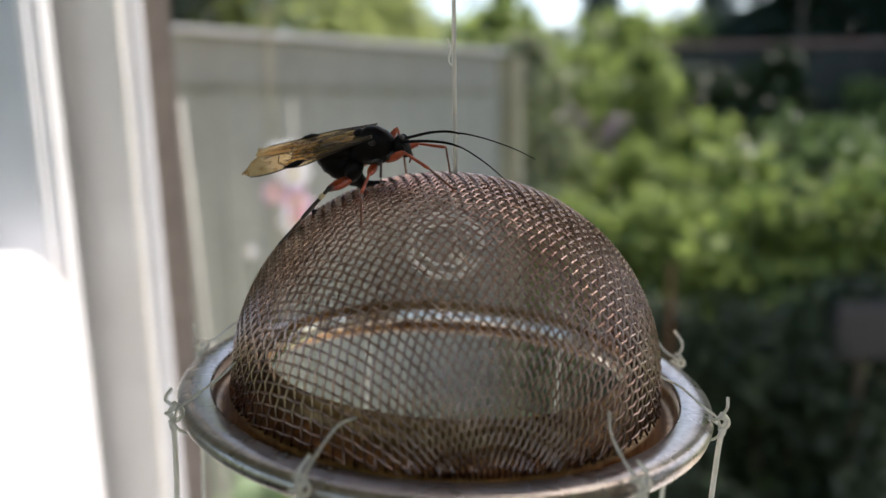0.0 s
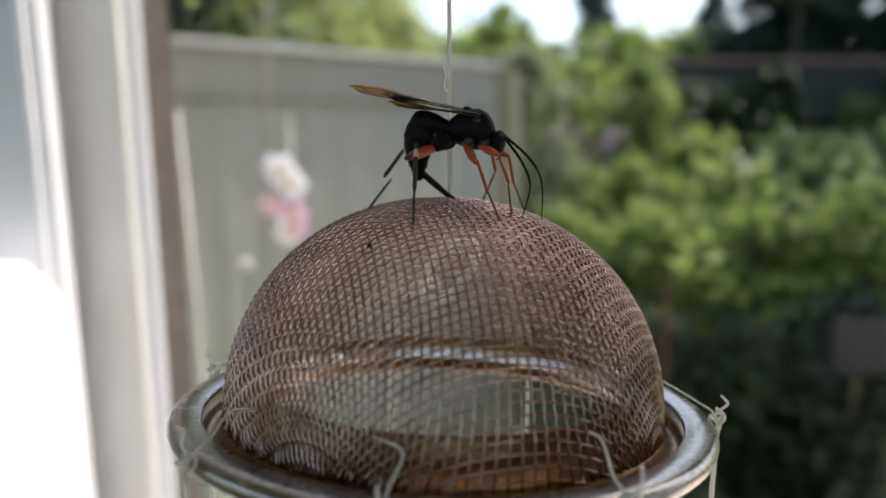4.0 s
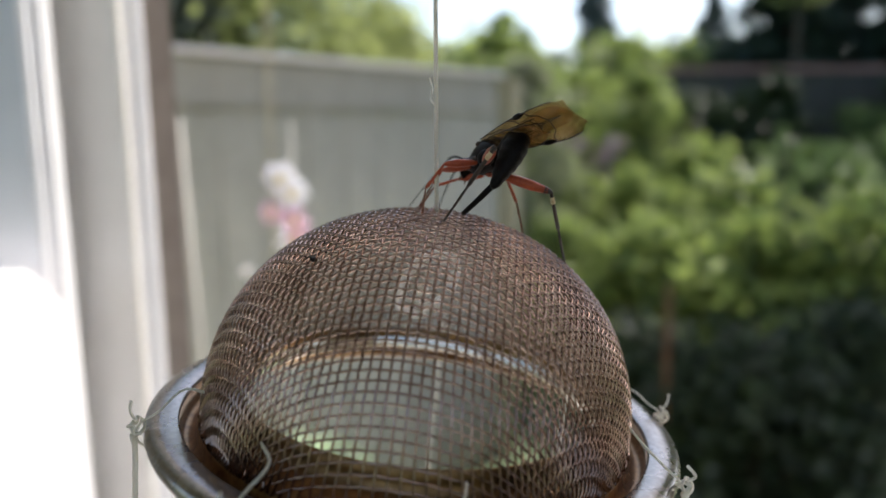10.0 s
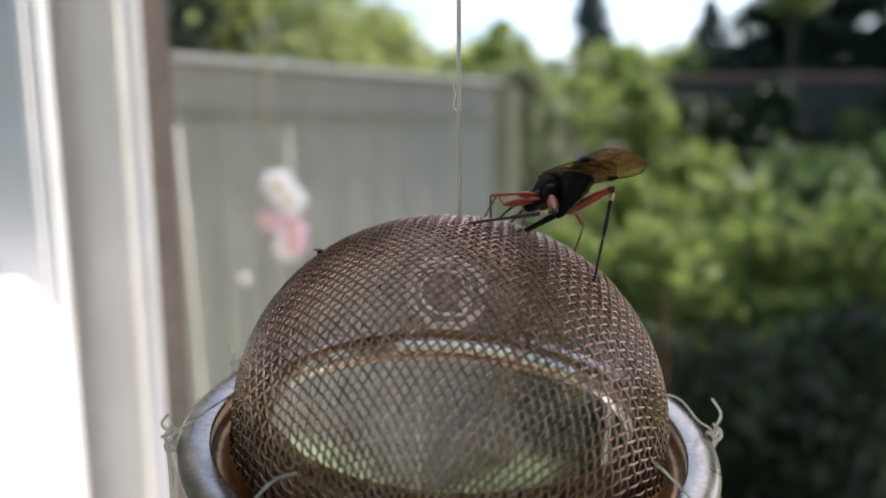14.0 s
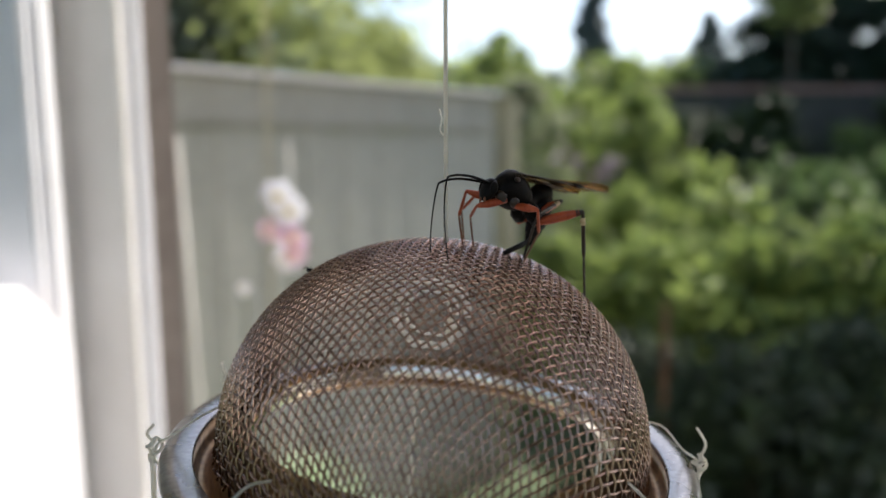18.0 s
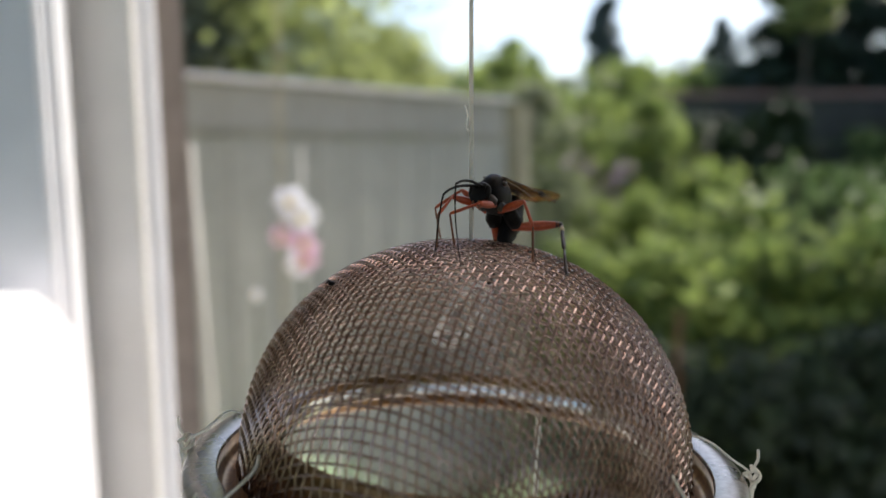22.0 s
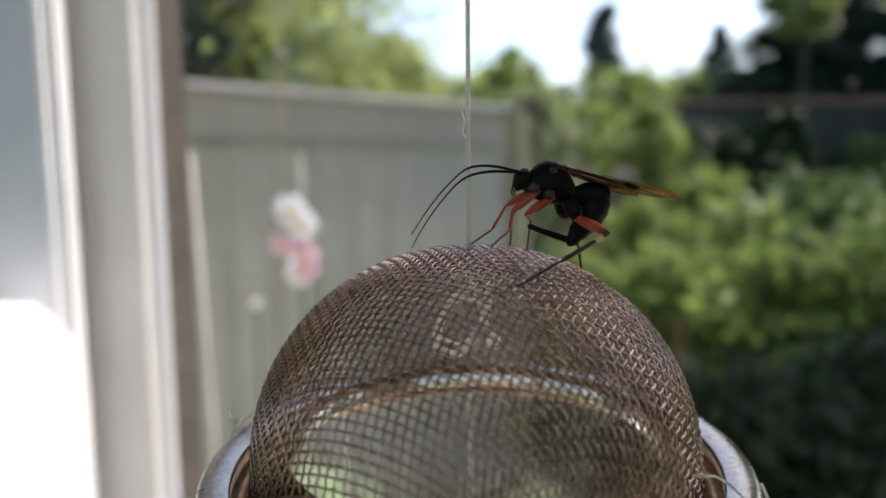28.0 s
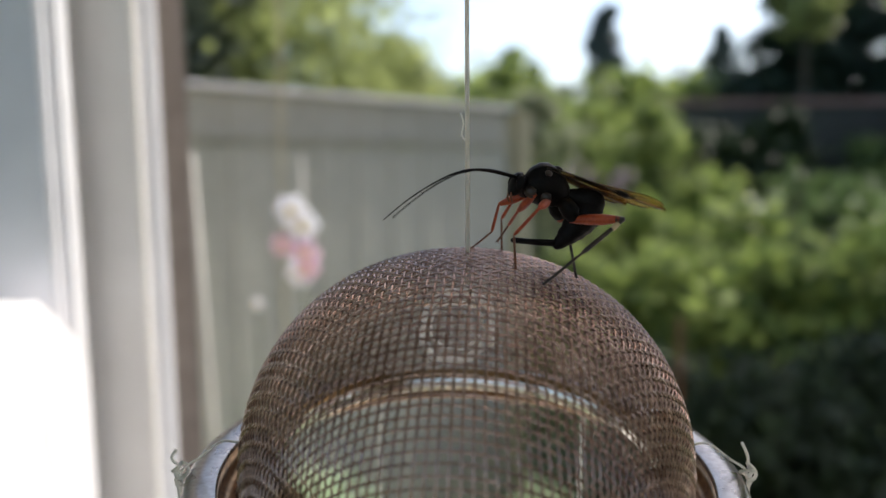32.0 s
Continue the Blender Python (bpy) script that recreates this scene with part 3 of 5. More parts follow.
def far_hedge():
    rng = random.Random(77)

    def place(g):
        x = g.uniform(-30, 40)
        h = 4.9 + 0.8 * noise.noise(Vector((x * 0.35, 3, 0))) + 0.5 * noise.noise(Vector((x * 1.3, 8, 0)))
        return Vector((x, 29 + g.uniform(-1, 1), h * g.uniform(0.0, 1.0) ** 0.7))

    verts, faces = leaf_cloud(rng, 16000, place, 0.25)
    me = bpy.data.meshes.new("far_woods")
    me.from_pydata(verts, [], faces)
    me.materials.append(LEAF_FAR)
    tagged(new("far_woods", me), "distant belt of haze-paled green trees beyond the garden", "woods", kind="stuff")


far_hedge()


def reflection_board():
    """A board added to stand for a reflection in the glass, drawn aside behind the shrubs in the tenth second."""
    top = tagged(hollow("pane_reflection"), "dull grey-violet board standing for a reflection in the glass", "board")
    boxed("body", -0.105, 0.105, -0.012, 0.012, 0.655, 0.845, REFLECTED_GREY, top, "", 0.004)
    boxed("leg", -0.012, 0.012, 0.014, 0.034, 0.0, 0.80, BARK, top, "thin dark post added under the board", 0.002)
    return top


def stake():
    bm = bmesh.new()
    tube(bm, [(0.02, 0, 0), (-0.012, 0, 0.84), (-0.035, 0, 1.51)], [0.0033, 0.0033, 0.0029], 10)
    ob = part("garden_stake", bm, STAKE)
    ob.location = (-0.338, 1.0, 0)
    tagged(ob, "slim white leaning garden stake outside the window", "stake")


def cane():
    ob = part("garden_cane", tube(bmesh.new(), [(0, 0, 0), (0.006, 0, 0.5), (-0.004, 0, 1.0)], [0.0085, 0.008, 0.0075], 10), CANE)
    ob.location = (0.725, 2.25, 0)
    tagged(ob, "orange-brown upright garden cane among dark shrubs", "garden cane")


def rod():
    """The iron rod that the flowers are tied to."""
    ob = part("plant_rod", tube(bmesh.new(), [(-0.012, 0, 0), (-0.006, 0, 0.9), (0.0, 0, 1.5), (0.004, 0, 2.1)], 0.0021, 10), POST)
    ob.location = (-0.2535, 1.03, 0)
    tagged(ob, "thin weathered brown rod behind the pale blossoms", "plant rod")
    ob = part("garden_stake", tube(bmesh.new(), [(0.01, 0, 0), (0.004, 0, 0.9), (0.0, 0, 1.508)], [0.0018, 0.0018, 0.0015], 8), STAKE)
    ob.location = (-0.222, 1.02, 0)
    tagged(ob, "very slim pale stake behind the pink blossoms", "stake")


def blossom():
    """A spray of pink and white flowers on a stalk."""
    rng = random.Random(5)
    top = tagged(hollow("flower_spray"), "pink and white blossoms on a thin green stalk outside", "flower")
    base = Vector((-0.226, 1.0, 1.328))
    top.location = (base.x, base.y, 0)
    bm = bmesh.new()
    tube(bm, spline([(-0.02, 0.03, 0), (0.01, 0.03, 0.9), (0.0, 0.01, 1.45)], 10), 0.0025, 6)
    part("stalk", bm, LEAF_MID, top, "thin green stalk")
    bm = bmesh.new()
    tube(bm, spline([(-0.05, 0.02, 0), (-0.064, 0.02, 0.8), (-0.062, 0.004, 1.292)], 10), 0.0016, 6)
    part("stalk", bm, LEAF_MID, top, "thin green stalk")
    for cx, cz, r, mat in ((-0.062, -0.034, 0.009, PETAL_WHITE), (-0.008, 0.100, 0.022, PETAL_WHITE), (0.008, 0.078, 0.022, PETAL_WHITE), (-0.020, 0.052, 0.016, PETAL_PINK), (0.012, 0.040, 0.020, PETAL_PINK), (0.002, 0.012, 0.020, PETAL_WHITE), (0.014, 0.018, 0.016, PETAL_PINK)):
        c = Vector((cx, rng.uniform(-0.01, 0.01), base.z + cz))
        bm = bmesh.new()
        for k in range(6):
            a = k * math.tau / 6 + rng.uniform(-0.2, 0.2)
            d = Vector((math.cos(a), -0.35, math.sin(a))) * r * 0.6
            blob(bm, c + d, (r * 0.5, r * 0.16, r * 0.36), Matrix.Rotation(-a, 4, "Y"), 8, 6)
        flower = part("petals", bm, mat, top)
        bm = bmesh.new()
        blob(bm, c + Vector((0, -0.006, 0)), (r * 0.32, r * 0.24, r * 0.32), None, 8, 6)
        part("heart", bm, POLLEN, flower, "yellow flower heart")



def sun_patch_block():
    """A tall white block standing for the sun patch on the frame: rounded, slightly ridged top, on the sill."""
    top = tagged(hollow("carton"), "tall white block added for the sun patch on the frame", "carton")
    top.location = (-0.1520, 0.187, OPEN_LOW - 0.002)
    side = [(0.002, 0), (0.091, 0), (0.093, 0.003), (0.093, 0.3705), (0.0915, 0.3785), (0.086, 0.3865), (0.079, 0.3925), (0.07, 0.4), (0.063, 0.404), (0.055, 0.403), (0.047, 0.4), (0.039, 0.3965), (0.028, 0.3905), (0.014, 0.3785), (0.004, 0.3625), (0, 0.3445), (0, 0.003)]
    bm = loft(bmesh.new(), [[(x, y, z) for y, z in side] for x in (0.0, -0.05)])
    bmesh.ops.recalc_face_normals(bm, faces=bm.faces[:])
    bmesh.ops.bevel(bm, geom=[e for e in bm.edges if abs(e.verts[0].co.x - e.verts[1].co.x) < 1e-6], offset=0.0012, segments=2, affect="EDGES")
    part("body", bm, PLASTIC, top, "", smooth=False)
    part("seam", tube(bmesh.new(), [(0.0004, 0.063, 0.004), (0.0004, 0.063, 0.2), (0.0004, 0.063, 0.4005)], 0.0006, 6), PLASTIC, top, "thin raised seam")


REFLECTION = reflection_board()
stake(), cane(), rod(), blossom(), sun_patch_block()

# ---- the strainer ----
DOME_R, DOME_H, DOME_N = 25.0, 23.8, 2.1  # millimetres


def dome_height(r):
    return DOME_H * max(0.0, 1 - (r / DOME_R) ** DOME_N) ** (1 / DOME_N)


def dome_profile():
    """Radius and height along the dome by arc length from its top."""
    pts = []
    for k in range(1201):
        u = k / 1200 * math.pi / 2
        s, c = math.sin(u), math.cos(u)
        f = (s ** DOME_N + c ** DOME_N) ** (-1 / DOME_N)
        pts.append((DOME_R * f * s, DOME_H * f * c))
    pts += [(25.1, -0.3), (25.2, -0.85), (25.25, -14.0)]
    out, run = [(0.0, 0.0, DOME_H)], 0.0
    for a, b in zip(pts, pts[1:]):
        run += math.hypot(b[0] - a[0], b[1] - a[1])
        out.append((run, *b))
    return np.array(out)


PROFILE = dome_profile()
ARC = float(PROFILE[-2, 0])


def on_dome(s, a):
    s = max(s, 0.0)
    r, z = np.interp(s, PROFILE[:, 0], PROFILE[:, 1]), np.interp(s, PROFILE[:, 0], PROFILE[:, 2])
    return Vector((r * math.cos(a), r * math.sin(a), z))


def draped_net():
    """Nodes of a woven net drawn over one quarter of the dome: cells keep their sides along the axes and skew between them, slipping a little there."""
    def side(s):
        return 0.88 + 0.42 * min(s / ARC, 1.0) ** 4
    reach, run = [0.0], 0.0
    while run < ARC + 3.0:
        run += side(run)
        reach.append(run)
    count = len(reach)
    net = {}
    for i in range(count):
        net[i, 0], net[0, i] = (reach[i], 0.0), (reach[i], math.pi / 2)
    for i in range(1, count):
        for j in range(1, count):
            if (i - 1, j) not in net or (i, j - 1) not in net:
                continue
            a, b = net[i - 1, j], net[i, j - 1]
            if max(a[0], b[0]) > ARC + 9.0:
                continue
            pa, pb = on_dome(*a), on_dome(*b)
            la, lb = side(a[0]), side(b[0])
            s, q = max(a[0], b[0]) + 0.5, (a[1] + b[1]) / 2
            for _ in range(14):
                p = on_dome(s, q)
                fa, fb = (p - pa).length - la, (p - pb).length - lb
                ps, pq = on_dome(s + 1e-3, q), on_dome(s, q + 1e-4)
                j11, j21 = ((ps - pa).length - la - fa) / 1e-3, ((ps - pb).length - lb - fb) / 1e-3
                j12, j22 = ((pq - pa).length - la - fa) / 1e-4, ((pq - pb).length - lb - fb) / 1e-4
                det = j11 * j22 - j12 * j21
                if abs(det) < 1e-6:
                    break
                s -= max(-0.6, min(0.6, (fa * j22 - fb * j12) / det))
                q -= max(-0.2, min(0.2, (fb * j11 - fa * j21) / det))
            if s < max(a[0], b[0]) - 0.3 or (on_dome(s, q) - pa).length > 1.6 * la or (on_dome(s, q) - pb).length > 1.6 * lb:
                s, q = max(a[0], b[0]) + 0.75 * la, (a[1] + b[1]) / 2
            net[i, j] = (s, q)
    slipped = {}
    for (i, j), (s, q) in net.items():
        flat = np.interp(math.hypot(i, j), range(count), reach) if math.hypot(i, j) < count - 1 else reach[-1] + (math.hypot(i, j) - count + 1) * 1.3
        around = math.atan2(j, i)
        w = SLIP * math.sin(2 * around) ** 2 * min(1.0, (s / ARC)) ** 2
        slipped[i, j] = (s + (flat - s) * w, q + (around - q) * w)
    return slipped, count


SLIP = 0.5
strainer = tagged(hollow("tea_strainer"), "upturned steel mesh strainer with a flat rim on a line", "strainer")


def weave():
    net, count = draped_net()
    turn = radians(8)

    def node(i, j):
        key = (abs(i), abs(j))
        if key not in net:
            return None
        s, a = net[key]
        if i < 0:
            a = math.pi - a
        if j < 0:
            a = -a
        return s, a + turn

    def place(s, a, lift):
        p, q = on_dome(s, a), on_dome(max(s - 0.2, 0), a)
        down = (p - q) if s > 0.2 else Vector((math.cos(a), math.sin(a), 0))
        across = Vector((-math.sin(a), math.cos(a), 0))
        up = down.cross(across).normalized() * -1
        if up.dot(p) < 0:
            up = -up
        return (p + up * lift) * MM

    for way in (0, 1):
        for j in range(-count + 1, count):
            pts, last = [], None
            for i in range(-count + 1, count):
                nd = node(i, j) if way == 0 else node(j, i)
                if nd is None:
                    last = None
                    continue
                s, a = nd
                sign = 1 if (i + j + way) % 2 else -1
                if s > ARC:
                    inner = node(i + (1 if i < 0 else -1), j) if way == 0 else node(j, i + (1 if i < 0 else -1))
                    if inner is None or inner[0] > ARC:
                        continue
                    f = (ARC - inner[0]) / max(1e-6, s - inner[0])
                    da = (a - inner[1] + math.pi) % math.tau - math.pi
                    s, a = ARC, inner[1] + f * da
                pts.append(place(s, a, 0.138 * sign))
            if len(pts) > 2:
                bm = bmesh.new()
                tube(bm, pts, 0.138 * MM, 5)
                part("wire", bm, WIRE, strainer)


weave()


def rim():
    m = MM
    bm = turned(bmesh.new(), [(r * m, z * m) for r, z in ((27.3, -1.2), (27.3, -0.15), (27.5, 0.0), (29.2, 0.12), (30.2, 0.05), (30.75, -0.35), (30.9, -0.9), (30.75, -1.5), (30.3, -1.95), (29.6, -2.05), (29.3, -1.7), (29.8, -1.2), (28.6, -0.9))], 128)
    part("rim", bm, STEEL, strainer, "flat worn steel rim with a rolled edge")
    bm = turned(bmesh.new(), [(r * m, z * m) for r, z in ((27.296, -0.5), (27.25, -2.4), (26.7, -2.9), (25.9, -2.9), (25.45, -2.2), (25.35, -0.95), (24.5, -0.6), (22.3, 0.2), (21.8, 0.6), (21.65, 1.8), (21.6, 2.85), (21.45, 3.0), (21.3, 2.85), (21.3, 1.8), (21.3, 0.5), (22.0, 0.0), (24.5, -0.8), (25.1, -1.2), (25.3, -2.5), (25.8, -3.1), (26.8, -3.1), (27.4, -2.5), (27.6, -1.3), (27.6, -1.2))], 128)
    part("collar", bm, GROOVE, strainer, "inner collar, browned for what its steel reflects")
    # Facets angled to mirror the sky in the added south opening.
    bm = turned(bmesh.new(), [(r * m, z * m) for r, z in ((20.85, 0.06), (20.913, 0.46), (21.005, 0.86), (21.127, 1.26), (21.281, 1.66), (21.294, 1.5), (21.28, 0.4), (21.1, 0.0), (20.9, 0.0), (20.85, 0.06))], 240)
    part("lip", bm, POLISHED, strainer, "steel lip of the collar, near white for its shine", smooth=False)


rim()

TIES = (7, 66, 126, 164, 201, 255, 290, 326)


def ties():
    """Nylon lines knotted round the rim: a loop into the mesh, a knot, a cut tail and a hanging line."""
    rng = random.Random(3)
    for deg in TIES:
        a = radians(deg)
        out, side, up = Vector((math.cos(a), math.sin(a), 0)), Vector((-math.sin(a), math.cos(a), 0)), Vector((0, 0, 1))

        def at(r, s, z):
            return (out * r + side * s + up * z) * MM

        top = part("tie", tube(bmesh.new(), spline([at(24.7, rng.uniform(-3, 3), 3.6), at(27.0, rng.uniform(-1, 1), 2.6 + rng.uniform(0, 1.4)), at(29.4, 0, 1.5), at(31.2, 0, 0.3), at(31.4, 0, -1.6), at(29.6, 0.2, -2.6), at(27.4, 0.4, -2.9)], 22), 0.15 * MM, 6), LINE, strainer, "clear nylon line tied round the rim")
        bm = bmesh.new()
        ring = []
        for k in range(25):
            u = k / 24 * math.tau
            ring.append(at(31.5 + 0.55 * math.cos(u) + 0.25 * math.cos(3 * u), 0.75 * math.sin(2 * u), 0.1 + 0.8 * math.sin(u)))
        tube(bm, ring, 0.2 * MM, 6)
        tube(bm, spline([at(31.3, -0.5, 0.9), at(32.0, 0.1, 0.2), at(31.6, 0.5, -0.8)], 8), 0.22 * MM, 6)
        part("knot", bm, LINE, top)
        lean, long = rng.uniform(-1.2, 1.2), rng.uniform(1.8, 3.4)
        bm = tube(bmesh.new(), spline([at(31.5, 0.1, 0.6), at(31.7 + rng.uniform(-0.5, 0.8), lean * 0.4, 0.6 + long * 0.5), at(31.6 + rng.uniform(-1.0, 1.2), lean, 0.6 + long)], 8), 0.17 * MM, 6)
        part("tail", bm, LINE, top)
        bm = tube(bmesh.new(), spline([at(31.9, 0.3, -0.6), at(31.5, 0.25, -8), at(31.4, 0.2, -60), at(31.0, 0.2, -120)], 16), 0.29 * MM, 6)
        part("hanging_line", bm, LINE, top)


ties()


def coil():
    """A loose ring of nylon under the top of the mesh, and the knot that holds it."""
    bm = bmesh.new()
    for size, tilt, turn, thick in ((4.2, 52, 0, 0.46), (3.0, 44, 10, 0.2)):
        m = pose(0, 0, 0, tilt, 0, turn)
        ring = [m @ Vector((size * math.cos(k / 40 * math.tau), size * (1 + 0.04 * math.sin(5 * k)) * math.sin(k / 40 * math.tau), 0.25 * math.sin(k * 0.5))) for k in range(39)]
        tube(bm, [p * MM for p in ring], thick * MM, 8)
    loops = part("coiled_line", bm, WHITE_RING, strainer, "pale loose ring of nylon line under the mesh")
    bm = bmesh.new()
    tube(bm, spline([(2.2 * MM, 1.2 * MM, 14.0 * MM), (0.8 * MM, 0.4 * MM, 18 * MM), (0, 0, 21.5 * MM), (0, 0, (DOME_H + 0.6) * MM)], 12), 0.2 * MM, 6)
    blob(bm, (2.2 * MM, 1.2 * MM, 13.6 * MM), (0.9 * MM, 0.8 * MM, 0.8 * MM), None, 10, 8)
    part("inner_line", bm, LINE, strainer, "nylon line knotted below the mesh")
    return loops


COIL = coil()


def speck():
    bm = bmesh.new()
    a = math.atan2(9.9, -13.3)
    c = Vector((16.0 * math.cos(a), 16.0 * math.sin(a), dome_height(16.0) + 0.35)) * MM
    blob(bm, c, (0.5 * MM, 0.28 * MM, 0.25 * MM), None, 10, 8)
    tube(bm, [c, c + Vector((-0.5, 0.1, 0.35)) * MM, c + Vector((-1.0, -0.1, 0.2)) * MM], [0.14 * MM, 0.1 * MM, 0.03 * MM], 5)
    tube(bm, [c, c + Vector((0.2, 0.5, 0.2)) * MM, c + Vector((0.1, 0.9, -0.2)) * MM], [0.12 * MM, 0.09 * MM, 0.03 * MM], 5)
    part("debris", bm, CHITIN, strainer, "tiny black insect scrap caught on the mesh")


speck()

# ---- the line that holds the strainer ----
LINE_TOP = Vector((-0.0005, 0.0805, 2.42))
line = tagged(hollow("suspension_line"), "thin clear nylon line holding the strainer from above", "line")
LINE_LONG = 1.115
part("strand", tube(bmesh.new(), [(0, 0, 0), (0.00004, 0, -0.3), (0, 0.00003, -0.6), (0.00003, 0, -0.9), (0, 0, -LINE_LONG)], 0.00025, 8), LINE, line)
_bm = bmesh.new()
tube(_bm, spline([(0, 0, -LINE_LONG + 0.0120), (-0.0006, 0, -LINE_LONG + 0.0128), (-0.0004, 0, -LINE_LONG + 0.0140), (-0.0007, 0, -LINE_LONG + 0.0152)], 10), 0.00011, 5)
part("frayed_end", _bm, LINE, line, "short frayed end of the line")
# ---- the wasp ----
wasp = tagged(hollow("ichneumon_wasp"), "black ichneumon wasp with orange legs and amber wings on the mesh", "wasp")


WM = 1.22 * MM  # the wasp is a little over two centimetres with its feelers


def mm(*p):
    return Vector(p) * WM


def ml(*p):
    return Vector(p) * MM


def oval_rings(stations, sides=20):
    """Cross-sections (x, z, half width, half height) of a body, along x."""
    rings = []
    for x, z, w, h in stations:
        rings.append([mm(x, w * math.cos(a), z + h * math.sin(a)) for a in (math.tau * k / sides for k in range(sides))])
    return rings


def thorax():
    bm = bmesh.new()
    loft(bm, oval_rings([(2.3, -0.25, 0.25, 0.3), (2.15, -0.2, 0.62, 0.8), (1.7, 0.0, 0.98, 1.35), (1.0, 0.15, 1.2, 1.75), (0.2, 0.15, 1.28, 1.9), (-0.6, 0.05, 1.24, 1.72), (-1.35, -0.15, 1.08, 1.4), (-1.95, -0.3, 0.75, 0.95), (-2.3, -0.4, 0.35, 0.42)]))
    body = part("thorax", bm, CHITIN, wasp, "black shiny thorax")
    bm = bmesh.new()
    blob(bm, mm(-0.75, 0, 1.62), mm(0.5, 0.55, 0.32), None, 12, 8)
    part("scutellum", bm, CHITIN, body)
    for y in (1, -1):
        bm = bmesh.new()
        blob(bm, mm(0.6, 1.15 * y, 1.05), mm(0.35, 0.22, 0.25), None, 10, 8)
        part("wing_base", bm, DARK_LEG, body)


def head():
    bm = bmesh.new()
    loft(bm, oval_rings([(3.38, -0.75, 0.3, 0.4), (3.26, -0.6, 0.68, 0.8), (2.95, -0.35, 1.0, 1.02), (2.58, -0.2, 1.0, 0.98), (2.28, -0.15, 0.7, 0.7), (2.05, -0.15, 0.3, 0.3)]))
    skull = part("head", bm, CHITIN, wasp, "black head with large eyes")
    for y in (1, -1):
        bm = bmesh.new()
        blob(bm, mm(2.85, 0.8 * y, -0.2), mm(0.4, 0.28, 0.66), None, 12, 10)
        part("eye", bm, CHITIN, skull, "dark compound eye")
        bm = bmesh.new()
        tube(bm, [mm(3.25, 0.25 * y, -1.1), mm(3.3, 0.32 * y, -1.5), mm(3.05, 0.3 * y, -1.9)], [0.14 * WM, 0.1 * WM, 0.05 * WM], 6)
        part("palp", bm, BROWN_LEG, skull, "brown mouth feeler")


def antenna(y):
    """One feeler in two rigid lengths: a stout root with the inner length, and the long outer length."""
    def length(path, thick, thin, name, label):
        count = 30
        pts = spline(path, count)
        radii = [(thick + (thin - thick) * k / count) * (1 + 0.12 * (k % 2)) * WM for k in range(count)]
        return part(name, tube(bmesh.new(), pts, radii, 7), CHITIN, wasp, label)
    inner = length([mm(0, 0, 0), mm(0.5, 0, 0.1), mm(2.2, 0.05 * y, 0.3), mm(3.6, 0.05 * y, 0.26), mm(4.45, 0, 0.08), mm(4.8, 0, -0.08)], 0.14, 0.085, "antenna", "long thin black feeler")
    outer = length([mm(-0.08, 0, 0.0), mm(0.3, 0, 0.12), mm(1.2, 0.03 * y, 0.26), mm(3.0, 0.1 * y, 0.32), mm(5.2, 0.25 * y, 0.16), mm(7.4, 0.3 * y, -0.2)], 0.085, 0.035, "antenna_tip", "thin outer length of the feeler")
    return inner, outer


def gaster():
    """The abdomen in rigid pieces: a short waist, the long gaster with its plates, and the sheath of the egg tube."""
    bm = bmesh.new()
    loft(bm, oval_rings([(0.6, 0, 0.45, 0.45), (0.1, 0, 0.5, 0.52), (-0.5, 0.05, 0.6, 0.66), (-1.0, 0.06, 0.75, 0.84), (-1.05, 0.06, 0.8, 0.9), (-1.9, 0.04, 0.92, 1.12), (-2.3, 0, 0.98, 1.2), (-2.8, -0.02, 0.98, 1.22), (-3.3, -0.02, 0.85, 1.05), (-3.7, 0, 0.4, 0.5)]))
    waist = part("abdomen_front", bm, CHITIN, wasp, "black front of the abdomen")
    bm = bmesh.new()
    stations, plates = [], 6
    size = lambda u: 1.40 * min(1.0, 0.72 + 1.4 * u) * (1 - 0.74 * max(0.0, (u - 0.3) / 0.7) ** 1.5)
    for k in range(plates * 3 + 1):
        u = k / (plates * 3)
        grow = (0.0, 0.05, 0.09)[k % 3]
        stations.append((0.25 - 5.45 * u, 0.2 * math.sin(3 * u), size(u) * 0.76 + grow, size(u) + grow))
    stations = [(0.45, 0, 0.4, 0.5)] + stations + [(-5.35, 0.05, 0.2, 0.2)]
    loft(bm, oval_rings(stations, 22))
    rear = part("abdomen", bm, CHITIN, wasp, "shiny black ringed abdomen")
    bm = bmesh.new()
    tube(bm, [mm(0.7, 0, 0), mm(-1.6, 0, 0.05), mm(-4.1, 0, 0.0), mm(-4.3, 0, 0.0)], [0.3 * WM, 0.27 * WM, 0.25 * WM, 0.12 * WM], 8)
    tube(bm, [mm(0.4, 0.12, -0.2), mm(-1.6, 0.1, -0.18), mm(-3.9, 0.05, -0.1)], [0.12 * WM, 0.1 * WM, 0.05 * WM], 6)
    sheath = part("ovipositor_sheath", bm, CHITIN, wasp, "black straight egg-tube sheath")
    return waist, rear, sheath


